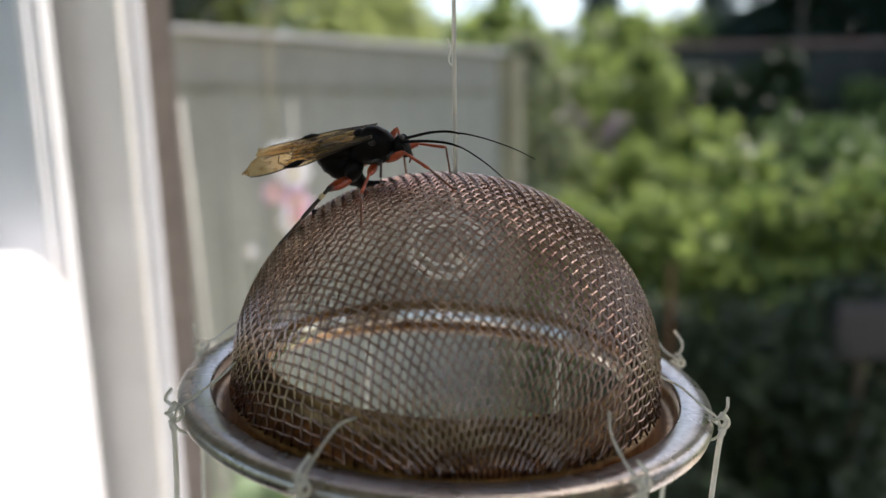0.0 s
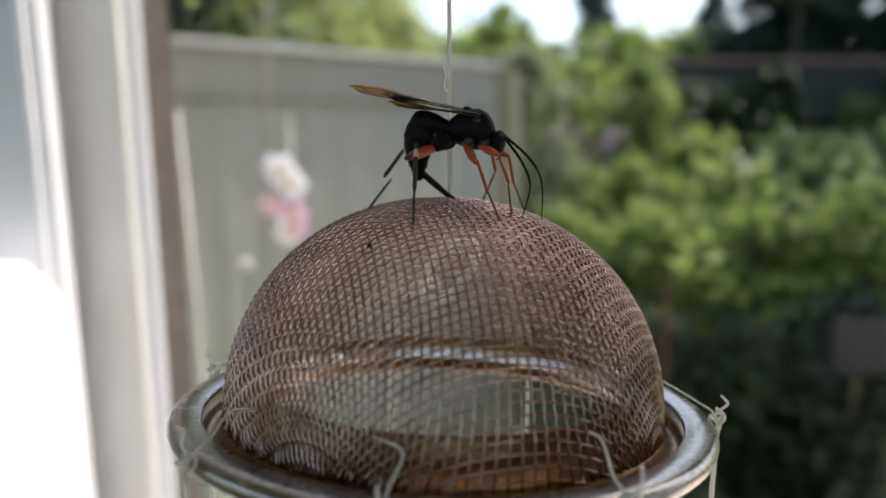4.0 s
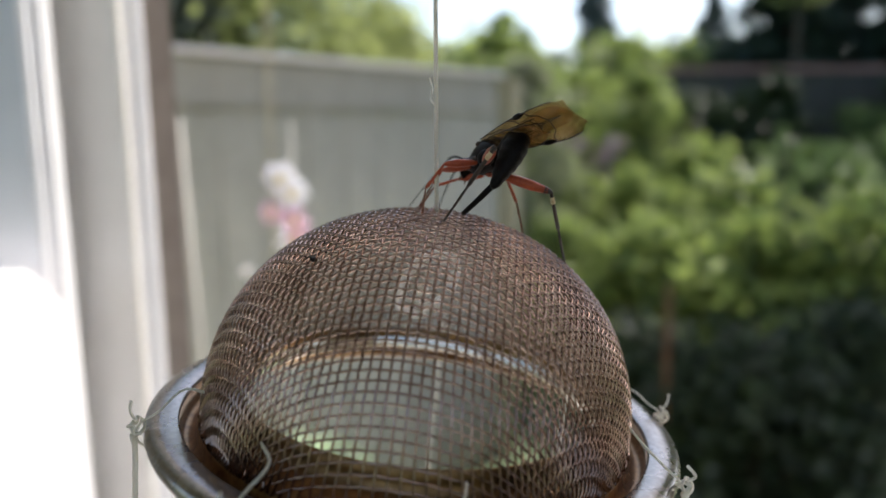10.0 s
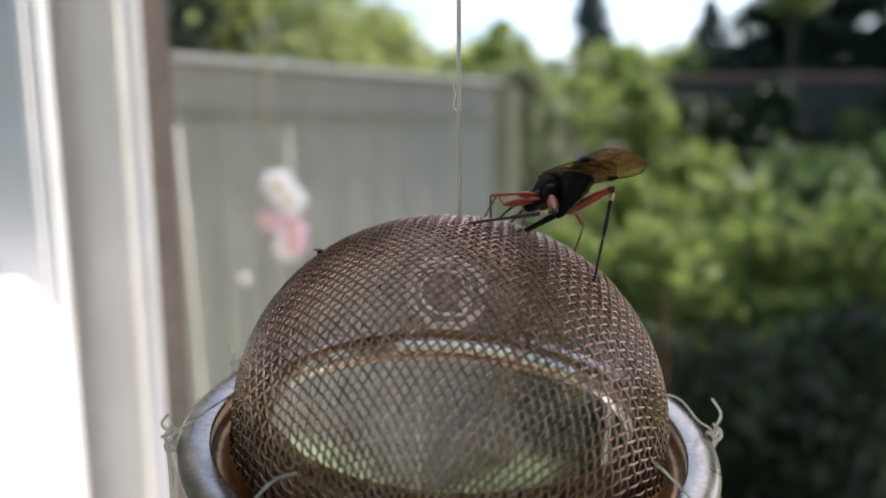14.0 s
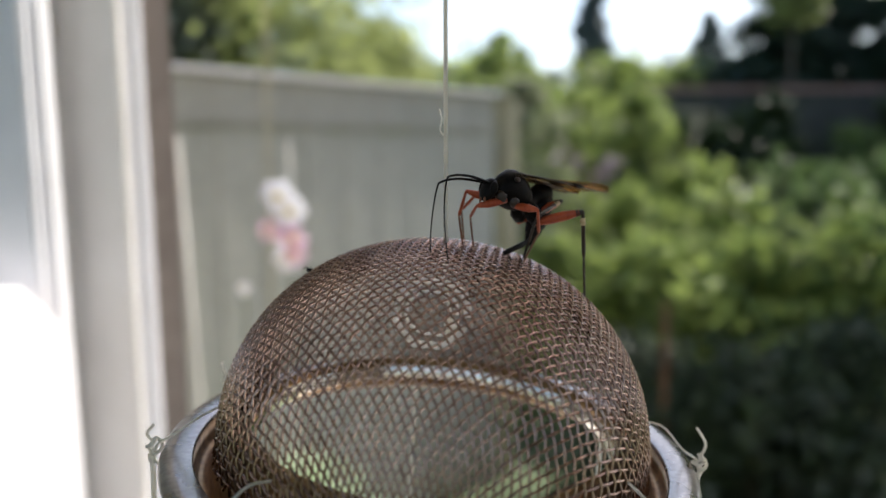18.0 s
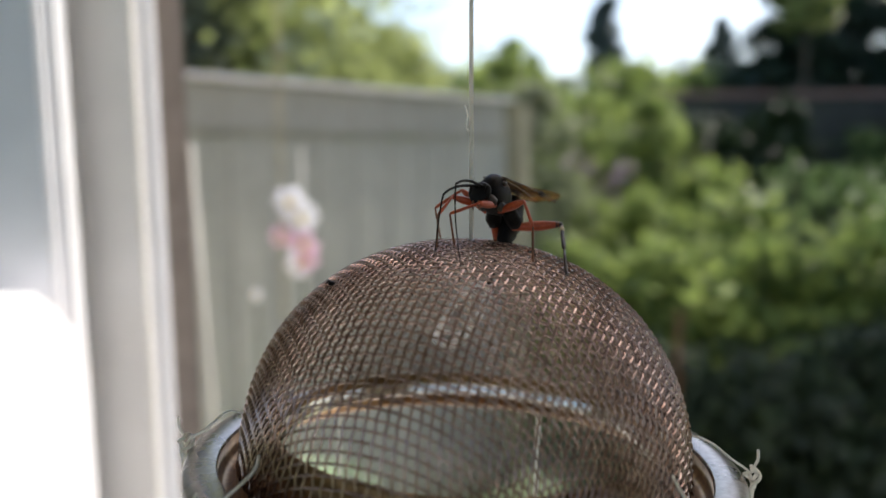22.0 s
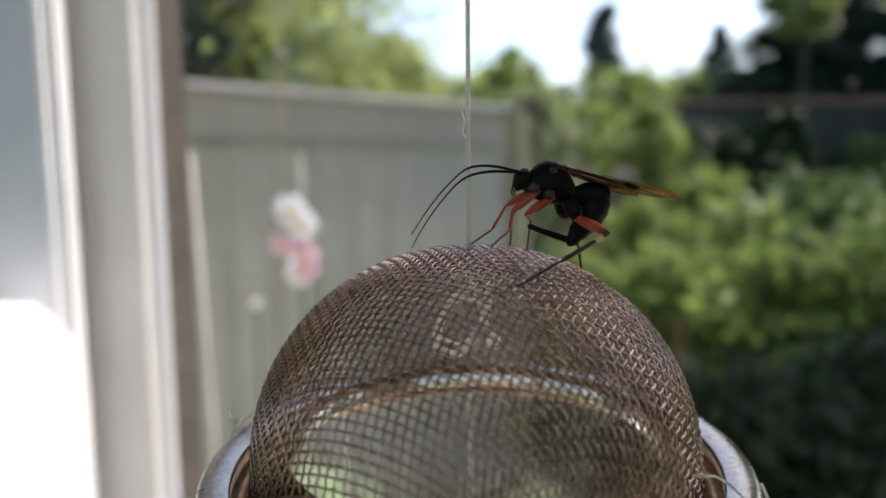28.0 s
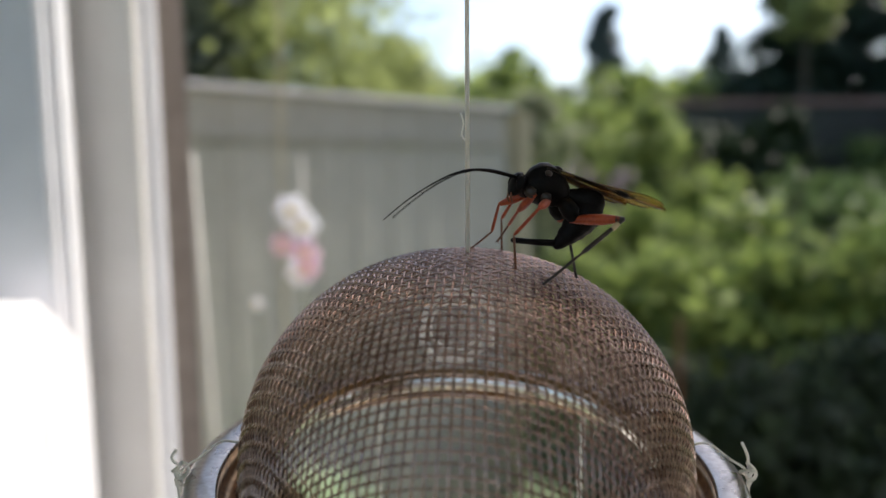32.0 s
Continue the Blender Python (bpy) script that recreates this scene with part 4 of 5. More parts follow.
def wing(y, long, wide, name):
    """A wing hinged at its root, lying back along -x: membrane, veins and a dark mark on the front edge."""
    bm = bmesh.new()
    cols, rows = 18, 6
    grid = []
    for i in range(cols + 1):
        u = i / cols
        w = wide * (0.16 + 0.84 * math.sin(min(1.0, u * 1.25) * math.pi / 2)) * math.sqrt(max(0.0, 1 - max(0.0, (u - 0.72) / 0.28) ** 2.2)) + 0.03
        line = []
        for j in range(rows + 1):
            v = j / rows
            line.append(bm.verts.new(mm(-long * u - 0.3 * v * (u > 0.2), y * (0.35 * long * 0.05 + w * (0.25 - v)), 0.18 * math.sin(6 * u + 3 * v) * u - 0.25 * v * v)))
        grid.append(line)
    for a, b in zip(grid, grid[1:]):
        for j in range(rows):
            bm.faces.new((a[j], a[j + 1], b[j + 1], b[j]))
    where = [[v.co.copy() for v in line] for line in grid]
    bmesh.ops.solidify(bm, geom=bm.faces[:], thickness=0.02 * WM)
    skin = part(name, bm, wing_skin, wasp, "clear amber wing with dark veins")
    bm = bmesh.new()
    for path in ([(i, 0) for i in range(0, cols)], [(i, 2) for i in range(0, 13)], [(i, min(4, 2 + i // 4)) for i in range(4, 16)], [(i, min(5, i // 3)) for i in range(2, 15)], [(8, 0), (9, 1), (9, 2), (10, 3), (9, 4)], [(12, 0), (12, 1), (13, 2), (13, 3), (13, 4)], [(6, 2), (6, 3), (7, 4)], [(11, 2), (11, 3), (11, 4), (11, 5)]):
        tube(bm, [where[i][j] for i, j in path], 0.055 * WM, 5)
    part("vein", bm, DARK_LEG, skin)
    if name == "forewing":
        bm = bmesh.new()
        tube(bm, [where[i][0] + mm(0, -0.12 * y, 0) for i in range(9, 13)], [0.06 * WM, 0.26 * WM, 0.24 * WM, 0.05 * WM], 8)
        part("wing_mark", bm, CHITIN, skin, "dark mark on the wing's front edge")
    return skin


# hip, lengths of thigh, shin and foot, thickness, default foothold (x, y)
LEGS = {
    "front": ((1.5, 0.75, -1.1), 2.6, 2.7, 2.8, 0.36, (6.0, 2.3)),
    "mid": ((0.1, 0.95, -1.3), 2.8, 3.1, 3.0, 0.38, (1.2, 4.6)),
    "hind": ((-2.6, 1.15, -2.4), 4.4, 4.6, 4.3, 0.48, (-4.4, 4.2)),
}


def coxa(kind, y):
    """The short stout root of a leg, between the thorax and the thigh."""
    x, w, z = LEGS[kind][0]
    fat = 0.85 if kind == "hind" else 0.55
    up = 1.5 if kind == "hind" else 0.7
    bm = tube(bmesh.new(), [mm(x + 0.75 * up, 0.55 * w * y, z + up), mm(x + 0.6 * up, 0.7 * w * y, z + 0.8 * up), mm(x + 0.25 * up, 0.95 * w * y, z + 0.4 * up), mm(x, w * y, z - 0.02), mm(x - 0.06, w * y, z - 0.12)], [k * fat * WM for k in (0.6, 0.85, 0.95, 0.6, 0.3)], 10)
    part("hip", bm, CHITIN if kind == "hind" else DARK_LEG, wasp, "stout black root of the leg")


def leg_pieces(kind):
    hip, thigh, shin, foot, thick, _ = LEGS[kind]
    bm = bmesh.new()
    tube(bm, [mm(-0.35, 0, 0), mm(0.05, 0, 0), mm(thigh * 0.3, 0, 0), mm(thigh * 0.6, 0, 0), mm(thigh * 0.92, 0, 0), mm(thigh, 0, 0)], [k * thick * WM for k in (0.6, 0.7, 0.98, 1.0, 0.6, 0.35)], 10)
    femur = part("thigh", bm, ORANGE, wasp, "stout orange thigh")
    bm = bmesh.new()
    tube(bm, [mm(-0.05, 0, 0), mm(0.2, 0, 0), mm(shin * 0.5, 0, 0), mm(shin * 0.9, 0, 0), mm(shin, 0, 0)], [k * thick * WM for k in (0.3, 0.33, 0.40, 0.42, 0.24)], 8)
    tibia = part("shin", bm, DARK_LEG if kind == "hind" else ORANGE, wasp, "black shin with a pale ring" if kind == "hind" else "orange shin")
    if kind == "hind":
        bm = bmesh.new()
        tube(bm, [mm(shin * 0.12, 0, 0), mm(shin * 0.2, 0, 0), mm(shin * 0.28, 0, 0)], [k * thick * WM for k in (0.40, 0.46, 0.48)], 8)
        part("pale_ring", bm, PALE_LEG, tibia, "pale ring")
        bm = bmesh.new()
        tube(bm, [mm(thigh * 0.86, 0, 0), mm(thigh * 0.95, 0, 0), mm(thigh + 0.06, 0, 0)], [k * thick * WM for k in (0.72, 0.55, 0.38)], 8)
        part("knee", bm, DARK_LEG, femur, "black knee")
    bm = bmesh.new()
    xs, rs = [], []
    for k in range(5):
        x0, x1 = foot * (0.0, 0.38, 0.56, 0.70, 0.80)[k], foot * (0.38, 0.56, 0.70, 0.80, 0.97)[k]
        xs += [mm(x0, 0, 0), mm(x1 - 0.06, 0, 0)]
        rs += [thick * 0.22 * WM, thick * 0.30 * WM]
    tube(bm, xs, rs, 7)
    for s in (1, -1):
        tube(bm, [mm(foot * 0.95, 0, 0), mm(foot * 1.0, 0.1 * s, 0.02), mm(foot * 1.03, 0.16 * s, -0.12)], [0.07 * WM, 0.05 * WM, 0.02 * WM], 5)
    tarsus = part("foot", bm, DARK_LEG if kind == "hind" else BROWN_LEG, wasp, "thin jointed foot")
    return femur, tibia, tarsus


thorax(), head()
FEELERS = {1: antenna(1), -1: antenna(-1)}
ABDOMEN = gaster()
WINGS = {(y, name): wing(y, long, wide, name) for y in (1, -1) for name, long, wide in (("forewing", 13.0, 3.4), ("hindwing", 9.0, 2.3))}
for _kind in LEGS:
    coxa(_kind, 1), coxa(_kind, -1)
LEG_PARTS = {(kind, y): leg_pieces(kind) for kind in LEGS for y in (1, -1)}

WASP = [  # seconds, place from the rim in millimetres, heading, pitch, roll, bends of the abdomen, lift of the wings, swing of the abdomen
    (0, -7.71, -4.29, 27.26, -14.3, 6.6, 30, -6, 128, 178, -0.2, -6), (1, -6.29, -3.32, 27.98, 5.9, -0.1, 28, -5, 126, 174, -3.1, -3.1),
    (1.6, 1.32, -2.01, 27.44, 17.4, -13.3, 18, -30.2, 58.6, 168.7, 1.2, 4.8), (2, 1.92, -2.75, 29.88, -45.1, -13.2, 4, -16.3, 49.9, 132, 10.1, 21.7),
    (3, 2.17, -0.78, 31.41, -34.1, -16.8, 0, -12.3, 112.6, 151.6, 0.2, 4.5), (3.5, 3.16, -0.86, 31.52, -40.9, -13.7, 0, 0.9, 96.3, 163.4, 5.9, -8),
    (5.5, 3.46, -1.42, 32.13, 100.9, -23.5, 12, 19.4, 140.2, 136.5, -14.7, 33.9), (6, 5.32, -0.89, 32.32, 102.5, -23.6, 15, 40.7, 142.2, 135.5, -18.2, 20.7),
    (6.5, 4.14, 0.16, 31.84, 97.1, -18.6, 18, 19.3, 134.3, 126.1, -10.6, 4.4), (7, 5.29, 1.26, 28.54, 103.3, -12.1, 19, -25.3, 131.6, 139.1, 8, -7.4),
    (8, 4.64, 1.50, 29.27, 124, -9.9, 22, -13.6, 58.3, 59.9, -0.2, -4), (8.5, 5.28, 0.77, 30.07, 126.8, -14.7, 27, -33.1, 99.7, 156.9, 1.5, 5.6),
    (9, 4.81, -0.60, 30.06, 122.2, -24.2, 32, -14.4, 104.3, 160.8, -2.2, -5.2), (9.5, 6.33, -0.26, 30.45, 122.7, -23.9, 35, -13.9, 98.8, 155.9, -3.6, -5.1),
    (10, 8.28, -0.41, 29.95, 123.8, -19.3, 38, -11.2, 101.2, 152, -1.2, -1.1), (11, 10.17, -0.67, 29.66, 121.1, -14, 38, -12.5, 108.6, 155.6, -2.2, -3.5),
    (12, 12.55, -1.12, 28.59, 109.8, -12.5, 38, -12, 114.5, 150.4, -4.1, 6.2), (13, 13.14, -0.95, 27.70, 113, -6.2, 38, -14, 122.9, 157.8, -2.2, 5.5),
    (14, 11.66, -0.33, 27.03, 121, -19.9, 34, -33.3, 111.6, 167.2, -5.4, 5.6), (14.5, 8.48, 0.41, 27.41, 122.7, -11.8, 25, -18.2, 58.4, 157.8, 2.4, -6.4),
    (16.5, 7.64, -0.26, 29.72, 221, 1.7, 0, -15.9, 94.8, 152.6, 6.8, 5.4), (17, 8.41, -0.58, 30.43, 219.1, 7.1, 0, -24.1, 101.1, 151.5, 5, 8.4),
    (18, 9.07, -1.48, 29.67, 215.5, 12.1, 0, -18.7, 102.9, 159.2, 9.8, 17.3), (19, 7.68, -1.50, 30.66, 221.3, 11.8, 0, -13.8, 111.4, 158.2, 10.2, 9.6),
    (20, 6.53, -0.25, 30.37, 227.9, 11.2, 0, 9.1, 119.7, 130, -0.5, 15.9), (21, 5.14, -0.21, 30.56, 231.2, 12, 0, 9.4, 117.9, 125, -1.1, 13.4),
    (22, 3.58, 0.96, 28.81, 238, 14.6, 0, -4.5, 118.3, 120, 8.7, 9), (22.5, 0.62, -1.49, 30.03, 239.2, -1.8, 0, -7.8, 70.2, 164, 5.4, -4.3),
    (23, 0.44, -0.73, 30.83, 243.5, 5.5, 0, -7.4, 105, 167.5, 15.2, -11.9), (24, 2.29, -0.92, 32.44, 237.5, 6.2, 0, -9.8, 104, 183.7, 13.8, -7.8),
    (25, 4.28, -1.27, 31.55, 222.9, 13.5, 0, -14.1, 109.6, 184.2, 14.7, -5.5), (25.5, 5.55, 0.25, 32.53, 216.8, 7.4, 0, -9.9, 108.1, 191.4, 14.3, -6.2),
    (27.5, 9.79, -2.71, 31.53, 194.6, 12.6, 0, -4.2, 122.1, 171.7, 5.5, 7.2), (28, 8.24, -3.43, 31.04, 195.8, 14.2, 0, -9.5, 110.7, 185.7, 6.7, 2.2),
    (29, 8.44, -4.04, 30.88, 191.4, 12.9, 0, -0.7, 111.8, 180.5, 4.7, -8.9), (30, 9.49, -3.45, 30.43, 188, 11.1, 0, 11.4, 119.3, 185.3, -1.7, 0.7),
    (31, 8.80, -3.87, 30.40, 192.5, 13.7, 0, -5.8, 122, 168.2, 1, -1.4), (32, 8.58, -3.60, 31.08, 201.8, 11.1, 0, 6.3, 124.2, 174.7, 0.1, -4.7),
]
FOOTHOLDS = {  # seconds and place on the mesh, in millimetres
    ("hind", -1): [(0, -19.5, -3.7), (1, -19.0, -4.6), (1.6, -13.4, -9.5), (2, -12.2, -11.9), (3, -9.0, -14.8), (3.5, -6.2, -16.3), (5.5, 2.1, -6.6), (6, 2.6, -14.1), (6.5, 5.0, -11.4), (7, 5.0, -12.4), (8, 12.4, -2.3), (8.5, 13.9, -2.1), (9, 11.7, -3.1), (9.5, 15.0, -0.4), (10, 15.6, 0.7), (11, 16.1, 1.0), (12, 14.9, -0.4), (13, 14.9, 1.5), (14, 14.5, -5.9), (14.5, 17.4, 0.9), (16.5, 10.5, 4.5), (17, 9.4, 3.5), (18, 8.9, -1.5), (20, 8.2, -1.1), (22, 6.5, -4.4), (23, 3.1, -2.7), (25, 3.5, 0.0), (27.5, 12.6, 2.4), (28, 12.9, 2.7), (29, 15.3, 1.5), (30, 15.2, 1.9), (31, 11.8, -0.8)],
    ("hind", 1): [(2, -8.7, 0.5), (3, -10.5, -0.3), (3.5, -10.2, -1.7), (5.5, -10.9, -3.0), (6, -9.0, -4.4), (6.5, -4.9, -5.0), (7, -4.9, -5.4), (8, 1.7, -4.3), (8.5, 2.0, -5.6), (9, 1.1, -3.0), (9.5, 1.0, -3.5), (10, 1.0, -4.7), (11, 0.3, -3.5), (12, -0.4, -4.7), (13, -0.9, -4.8), (14, 1.5, -1.7), (14.5, 1.5, -3.2), (16.5, 14.0, -2.9), (17, 14.4, 1.7), (18, 16.7, 0.6), (19, 15.9, -0.2), (20, 14.9, 0.1), (21, 13.8, -1.7), (22, 9.7, -8.0), (22.5, 10.0, -6.9), (23, 11.0, -5.4), (24, 7.5, -1.8), (25, 8.3, -3.7), (25.5, 10.0, 0.2), (27.5, 6.9, -8.3), (28, 4.7, -10.0), (29, 3.1, -11.0), (30, 3.5, -11.5), (31, 5.1, -10.3), (32, 7.5, -7.5)],
    ("mid", -1): [(0, -9.1, -14.0), (1, -7.9, -14.4), (1.6, -6.4, -15.0), (2, 1.2, -13.9), (3, 5.3, -10.5), (3.5, 6.0, -10.6), (5.5, 6.9, -8.5), (6, 7.6, -7.7), (6.5, 8.1, -6.0), (8, 5.0, -0.2), (8.5, 6.4, 0.5), (9, 6.3, -2.2), (9.5, 8.3, 1.5), (10, 10.5, 2.6), (11, 11.8, 2.6), (12, 14.6, 1.5), (13, 11.3, -0.1), (14, 13.8, 2.4)],
    ("mid", 1): [(16.5, 9.0, -2.4), (17, 8.6, -1.9), (18, 8.8, -2.8), (19, 7.7, -3.9), (20, 7.5, -4.1), (21, 7.5, -3.8), (22, 6.2, -7.7), (22.5, 6.5, -7.0), (23, 2.3, -4.5), (24, 1.2, -1.1), (25, 0.8, -1.2), (25.5, 2.1, 4.2), (27.5, 6.9, 2.9), (28, 6.4, 0.4), (29, 6.4, -3.0), (30, 6.2, -3.9), (31, 3.4, -7.5), (32, 4.8, -5.8)],
    ("front", -1): [(0, -0.1, -8.8), (1, -1.6, -7.1), (2, 2.9, -2.4), (3, 3.7, -3.8), (9, -3.2, 1.4), (10, -2.0, 0.3), (11, 1.2, 4.7), (12, 5.1, -0.2), (13, 6.6, 1.0), (17, 1.0, 3.1), (18, 1.9, -2.7), (19, -1.0, -0.1), (20, -3.1, 1.2), (21, -3.2, -0.1), (22, -3.8, -5.4), (23, -6.3, -1.8), (24, -5.2, -1.3), (25, -3.6, 3.7), (28, 0.3, 2.5), (30, 1.0, -0.9), (32, 0.5, 2.1)],
    ("front", 1): [(17, 2.9, 0.6), (18, 3.1, -2.0), (19, 3.2, 1.4), (20, 1.2, -0.3), (21, 1.3, -1.9), (22, -1.9, -5.5), (22.5, -2.7, -3.6), (23, -3.1, -3.5), (24, -2.8, -0.3), (25, 0.3, -1.4), (27.5, 3.8, 4.7), (28, 2.5, 0.7), (29, 3.0, 0.3), (30, 4.2, -3.3), (31, 3.0, -2.3), (32, 3.0, 4.6)],
}


def smooth_at(rows, t):
    """Values of rows at a time, eased between neighbours."""
    if t <= rows[0][0]:
        return list(rows[0][1:])
    for a, b in zip(rows, rows[1:]):
        if t <= b[0]:
            f = (t - a[0]) / (b[0] - a[0])
            f = f * f * (3 - 2 * f) * 0.5 + f * 0.5
            return [p + (q - p) * f for p, q in zip(a[1:], b[1:])]
    return list(rows[-1][1:])


def foothold(kind, side, t):
    """Where a foot stands on the mesh, or None while the leg keeps its usual stance."""
    rows = FOOTHOLDS.get((kind, side), [])
    for a, b in zip(rows, rows[1:]):
        if a[0] <= t <= b[0] and b[0] - a[0] < 3.2:
            return smooth_at([a, b], t)
    return smooth_at(rows, t) if kind == "hind" else None


def strainer_pose(row, spin=True):
    _, x, y, z, turn, lean, side = row
    m = Matrix.Translation(EYE + ml(x, y, z)) @ Matrix.Rotation(radians(lean), 4, "X") @ Matrix.Rotation(radians(side), 4, "Y")
    return m @ Matrix.Rotation(radians(turn), 4, "Z") if spin else m


def aim(start, end, pole):
    """The pose of a piece that runs from start to end along its x, its z towards pole."""
    x = (end - start).normalized()
    z = (pole - x * pole.dot(x)).normalized()
    y = z.cross(x)
    m = Matrix((x, y, z)).transposed().to_4x4()
    m.translation = start
    return m


def bent_leg(kind, y, foot, lean):
    """Poses of thigh, shin and foot, in the wasp's space, for a foothold there."""
    hip, thigh, shin, toe, _, _ = LEGS[kind]
    hip = mm(hip[0], hip[1] * y, hip[2])
    thigh, shin, toe = thigh * WM, shin * WM, toe * WM
    level = hip - foot
    level.z = 0
    level = level.normalized() if level.length > 1e-6 else Vector((1, 0, 0))
    best = None
    for tilt in (40, 55, 68, 80, 95, 108):
        ankle = foot + (level * math.cos(radians(tilt)) + Vector((0, 0, math.sin(radians(tilt))))) * toe
        d = (ankle - hip).length
        if best is None or abs(d - (thigh + shin) * 0.84) < best[0]:
            best = (abs(d - (thigh + shin) * 0.84), ankle)
    ankle, lower = best[1], shin
    straight = kind == "hind" and (foot - hip).length > 1.12 * (shin + 0.93 * toe - thigh)
    if straight:  # shin and foot in one line
        ankle, lower = foot, shin + 0.93 * toe
    gap = ankle - hip
    d = min(max(gap.length, abs(thigh - lower) + 0.0003), (thigh + lower) * 0.995)
    way = gap.normalized()
    ankle = hip + way * d
    pole = Vector(({"front": 0.9, "mid": 0.3, "hind": -0.75 + (0.009 * lean if y > 0 else 0.0)}[kind], 0.9 * y, {"front": 0.3, "mid": 0.3, "hind": (0.3 - 0.02 * lean if y > 0 else 0.15 - 0.027 * lean)}[kind]))
    pole = Matrix.Rotation(radians(-1.2 * lean), 3, "X") @ pole
    pole = (pole - way * pole.dot(way)).normalized()
    along = (thigh ** 2 - lower ** 2 + d * d) / (2 * d)
    knee = hip + way * along + pole * math.sqrt(max(0.0, thigh ** 2 - along ** 2))
    if straight:
        ankle = knee + (ankle - knee).normalized() * shin
    return aim(hip, knee, pole), aim(knee, ankle, pole), aim(ankle, foot if (foot - ankle).length > 1e-5 else ankle - Vector((0, 0, 1e-3)), Vector((0, 0, 1)))


def joint(x, z, bend):
    """A piece whose -x points back and down by bend degrees."""
    return pose(x * WM, 0, z * WM) @ Matrix.Rotation(radians(-bend), 4, "Y")


# seconds, turn of the feelers to the left
FEELER_TURN = [(0, 0), (1.6, 0), (2, 45), (2.5, 30), (3, 0), (32, 0)]
# seconds, how far the wings fold over the back
WING_FOLD = [(0, -5), (1, -5), (2, 0), (3.5, 1), (5.5, 9), (6.5, 9), (8, 2), (9.5, -2), (11, -2), (13, 3), (14.5, 0), (17, 2), (32, 2)]
# seconds, turn of the loose ring to the room
RING = [(0, -10), (2, 0), (3, -38), (3.5, -50), (6, -72), (8, -70), (10, -52), (12, -10), (14, 0), (17, 0), (18, -12), (19, -40), (20, -52), (21, -58), (22, -70), (24, -76), (25, -66), (28, -60), (30, -72), (31, -64), (32, -25)]
# seconds, rise of the inner and of the outer length of the feelers
FEELER_RISE = [(0, 0, -33), (1, -8, -45), (1.6, -25, -62), (2, -32, -45), (3, -45, -100), (3.5, -58, -105), (5.5, -20, -70), (8, -5, -80), (9.5, 5, -95), (13, -20, -70), (14, -45, -70), (16.5, -20, -85),
               (17, 42, -85), (18, 5, -85), (19, 15, -85), (20, 10, -52), (21, 12, -33), (22, 0, -85), (22.5, -30, -88), (23, -45, -95), (24, -25, -95), (25, 0, -88), (25.5, -18, -92), (27.5, 0, -46), (28, 0, -48), (29, 6, -45), (30, 2, -85), (31, 12, -32), (32, 6, -28)]


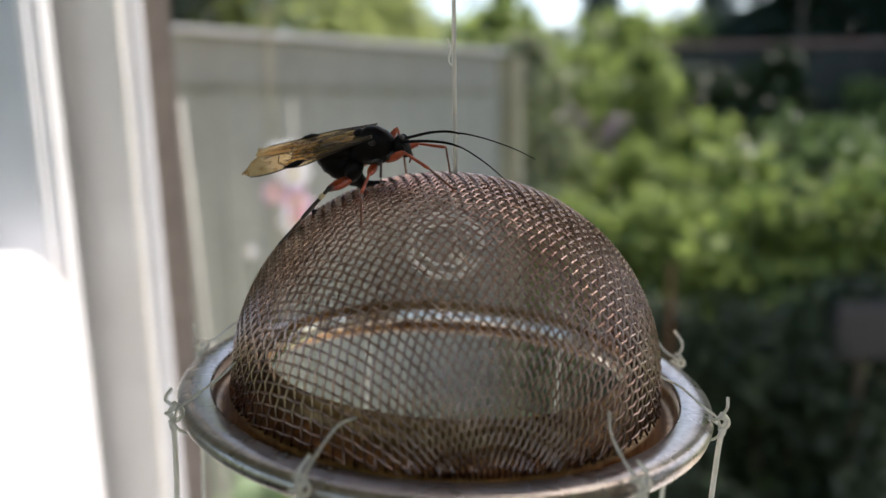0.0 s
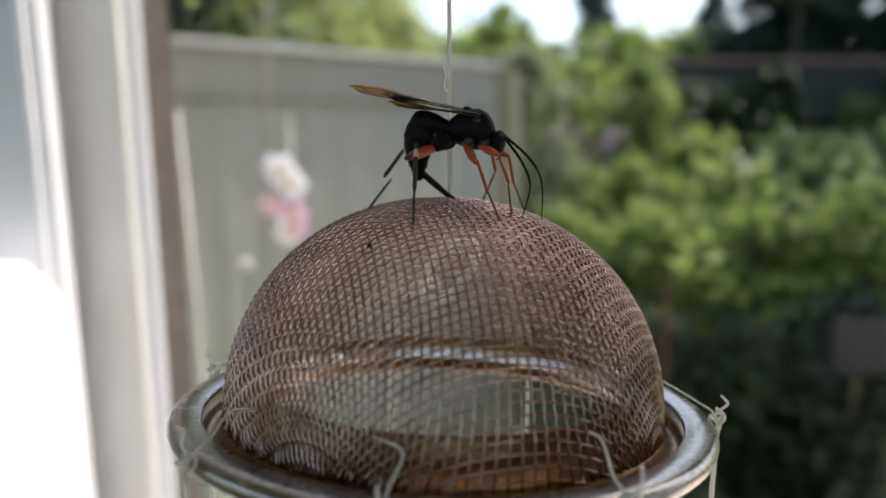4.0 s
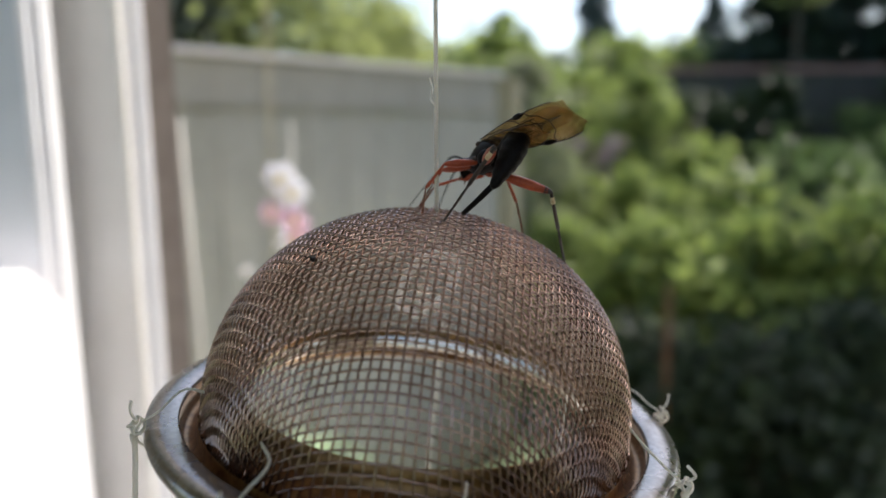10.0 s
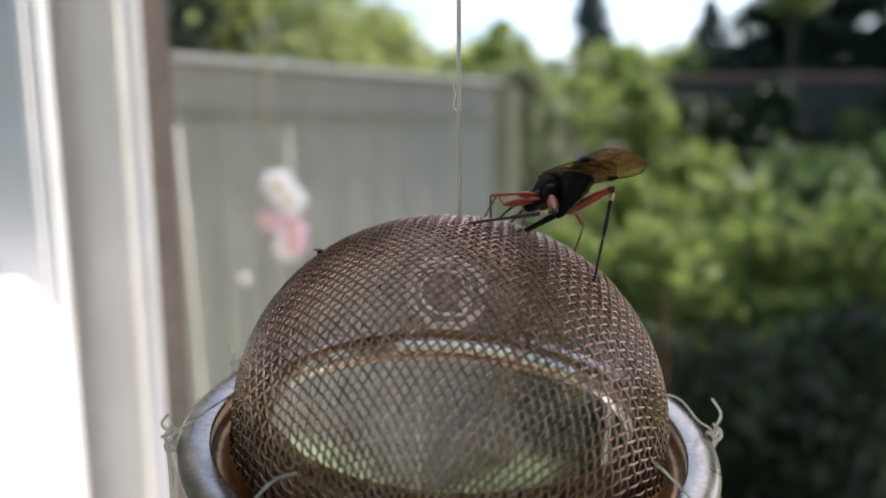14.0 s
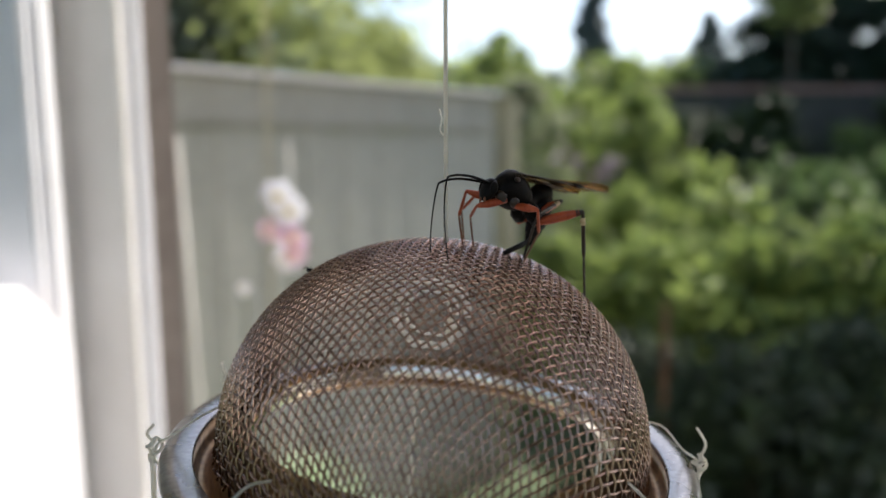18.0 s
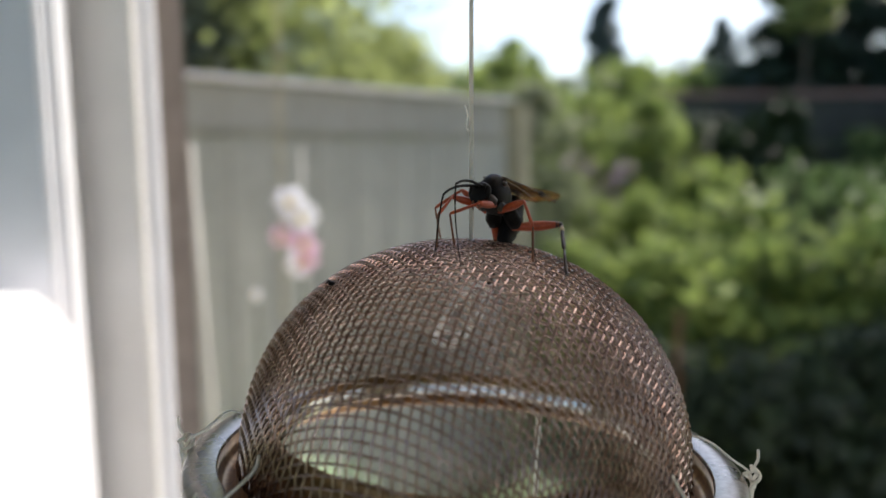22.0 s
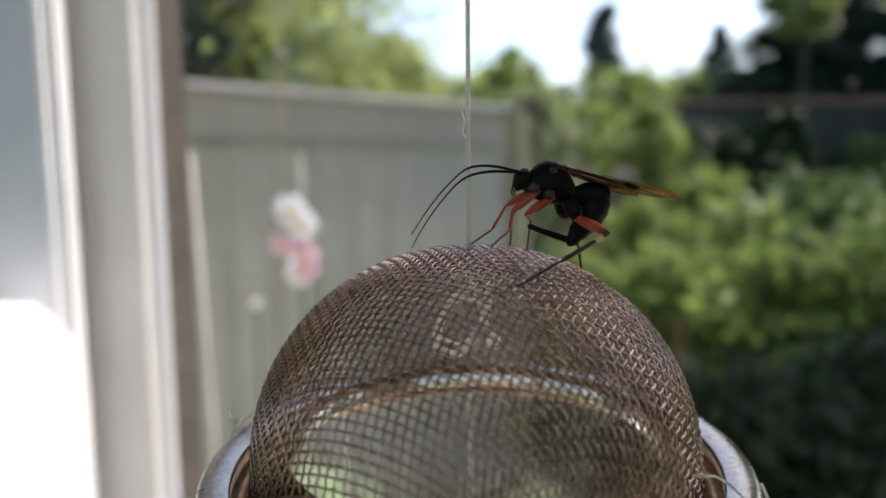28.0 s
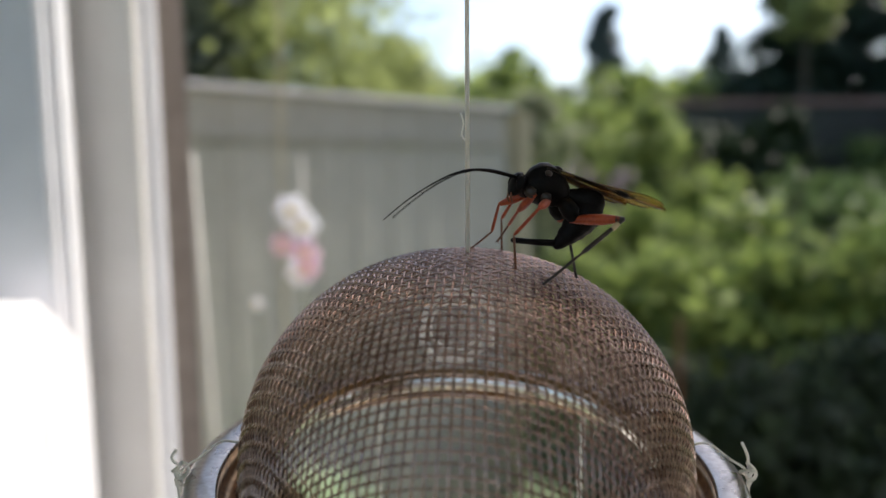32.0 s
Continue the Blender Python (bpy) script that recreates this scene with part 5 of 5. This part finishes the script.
def motions():
    walk(strainer, [(r[0], strainer_pose(r)) for r in SWING])
    hang, sit = [], []
    pieces = {}
    for r in SWING:
        t = r[0]
        tip = strainer_pose(r) @ ml(0, 0, DOME_H)
        top = Vector((tip.x * 0.3 + LINE_TOP.x * 0.7, tip.y * 0.3 + LINE_TOP.y * 0.7, 0)) + Vector((0, 0, tip.z + LINE_LONG))
        way = (top - tip).normalized()
        hang.append((t, aim(tip + way * LINE_LONG, tip + way * LINE_LONG + Vector((1, 0, 0)).cross(way).cross(way) * -1, way)))
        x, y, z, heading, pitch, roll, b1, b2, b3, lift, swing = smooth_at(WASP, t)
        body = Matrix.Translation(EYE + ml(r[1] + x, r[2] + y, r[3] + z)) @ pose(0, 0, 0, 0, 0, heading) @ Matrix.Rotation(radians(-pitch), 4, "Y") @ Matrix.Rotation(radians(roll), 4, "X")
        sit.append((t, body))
        home, back = strainer_pose(r, spin=False), body.inverted()
        for (kind, side), (femur, tibia, tarsus) in LEG_PARTS.items():
            rest = LEGS[kind][5]
            p = home.inverted() @ (body @ mm(rest[0], rest[1] * side, -4))
            fx, fy = foothold(kind, side, t) or (p.x / MM, p.y / MM)
            reach = math.hypot(fx, fy)
            if reach > 22:
                fx, fy, reach = fx * 22 / reach, fy * 22 / reach, 22
            foot = back @ (home @ ml(fx, fy, dome_height(reach) + 0.3))
            for ob, m in zip((femur, tibia, tarsus), bent_leg(kind, side, foot, roll)):
                pieces.setdefault(ob, []).append((t, m))
        waist, rear, sheath = ABDOMEN
        one = pose(-2.1 * WM, 0, -0.35 * WM, 0, 0, swing) @ joint(0, 0, b1)
        plane = Matrix.Rotation(radians(swing), 4, "Z")
        two = Matrix.Translation(one @ mm(-2.8, 0, 0)) @ plane @ Matrix.Rotation(radians(-b2), 4, "Y")
        three = Matrix.Translation(two @ mm(-4.9, 0, -0.1)) @ plane @ Matrix.Rotation(radians(-b3), 4, "Y")
        for ob, m in ((waist, one), (rear, two), (sheath, three)):
            pieces.setdefault(ob, []).append((t, m))
        for (side, name), ob in WINGS.items():
            fold = smooth_at(WING_FOLD, t)[0] + (0 if name == "forewing" else 3)
            m = pose(0.7 * WM, 0.75 * side * WM, (1.72 if name == "forewing" else 1.5) * WM) @ Matrix.Rotation(radians(fold * side), 4, "Z") @ Matrix.Rotation(radians(lift - 7 - (3 if name == "hindwing" else 0)), 4, "Y") @ Matrix.Rotation(radians(-12 * side), 4, "X")
            pieces.setdefault(ob, []).append((t, m))
        for side, (inner, outer) in FEELERS.items():
            up, out = smooth_at(FEELER_RISE, t)
            up, out = up + side * (3 + 3 * math.sin(2.1 * t)), out + side * (6 + 5 * math.sin(1.7 * t))
            yaw = Matrix.Rotation(radians(smooth_at(FEELER_TURN, t)[0]), 4, "Z")
            m = Matrix.Translation(mm(3.15, 0.3 * side, 0.25)) @ yaw @ Matrix.Rotation(radians(pitch - up), 4, "Y") @ Matrix.Rotation(radians(4 * side), 4, "Z")
            pieces.setdefault(inner, []).append((t, m))
            m = Matrix.Translation(m @ mm(4.8, 0, -0.08)) @ yaw @ Matrix.Rotation(radians(pitch - out), 4, "Y") @ Matrix.Rotation(radians(6 * side), 4, "Z")
            pieces.setdefault(outer, []).append((t, m))
    walk(COIL, [(r[0], pose(-0.0012, 0, 0.0156, 0, 0, smooth_at(RING, r[0])[0] - r[4])) for r in SWING])
    walk(line, hang)
    here, aside = pose(1.395, 2.28, 0.0), pose(1.78, 2.34, 0.0)
    walk(REFLECTION, [(0, here), (9.4, here), (9.75, aside), (32, aside)])
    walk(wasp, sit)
    for ob, rows in pieces.items():
        walk(ob, rows)


motions()
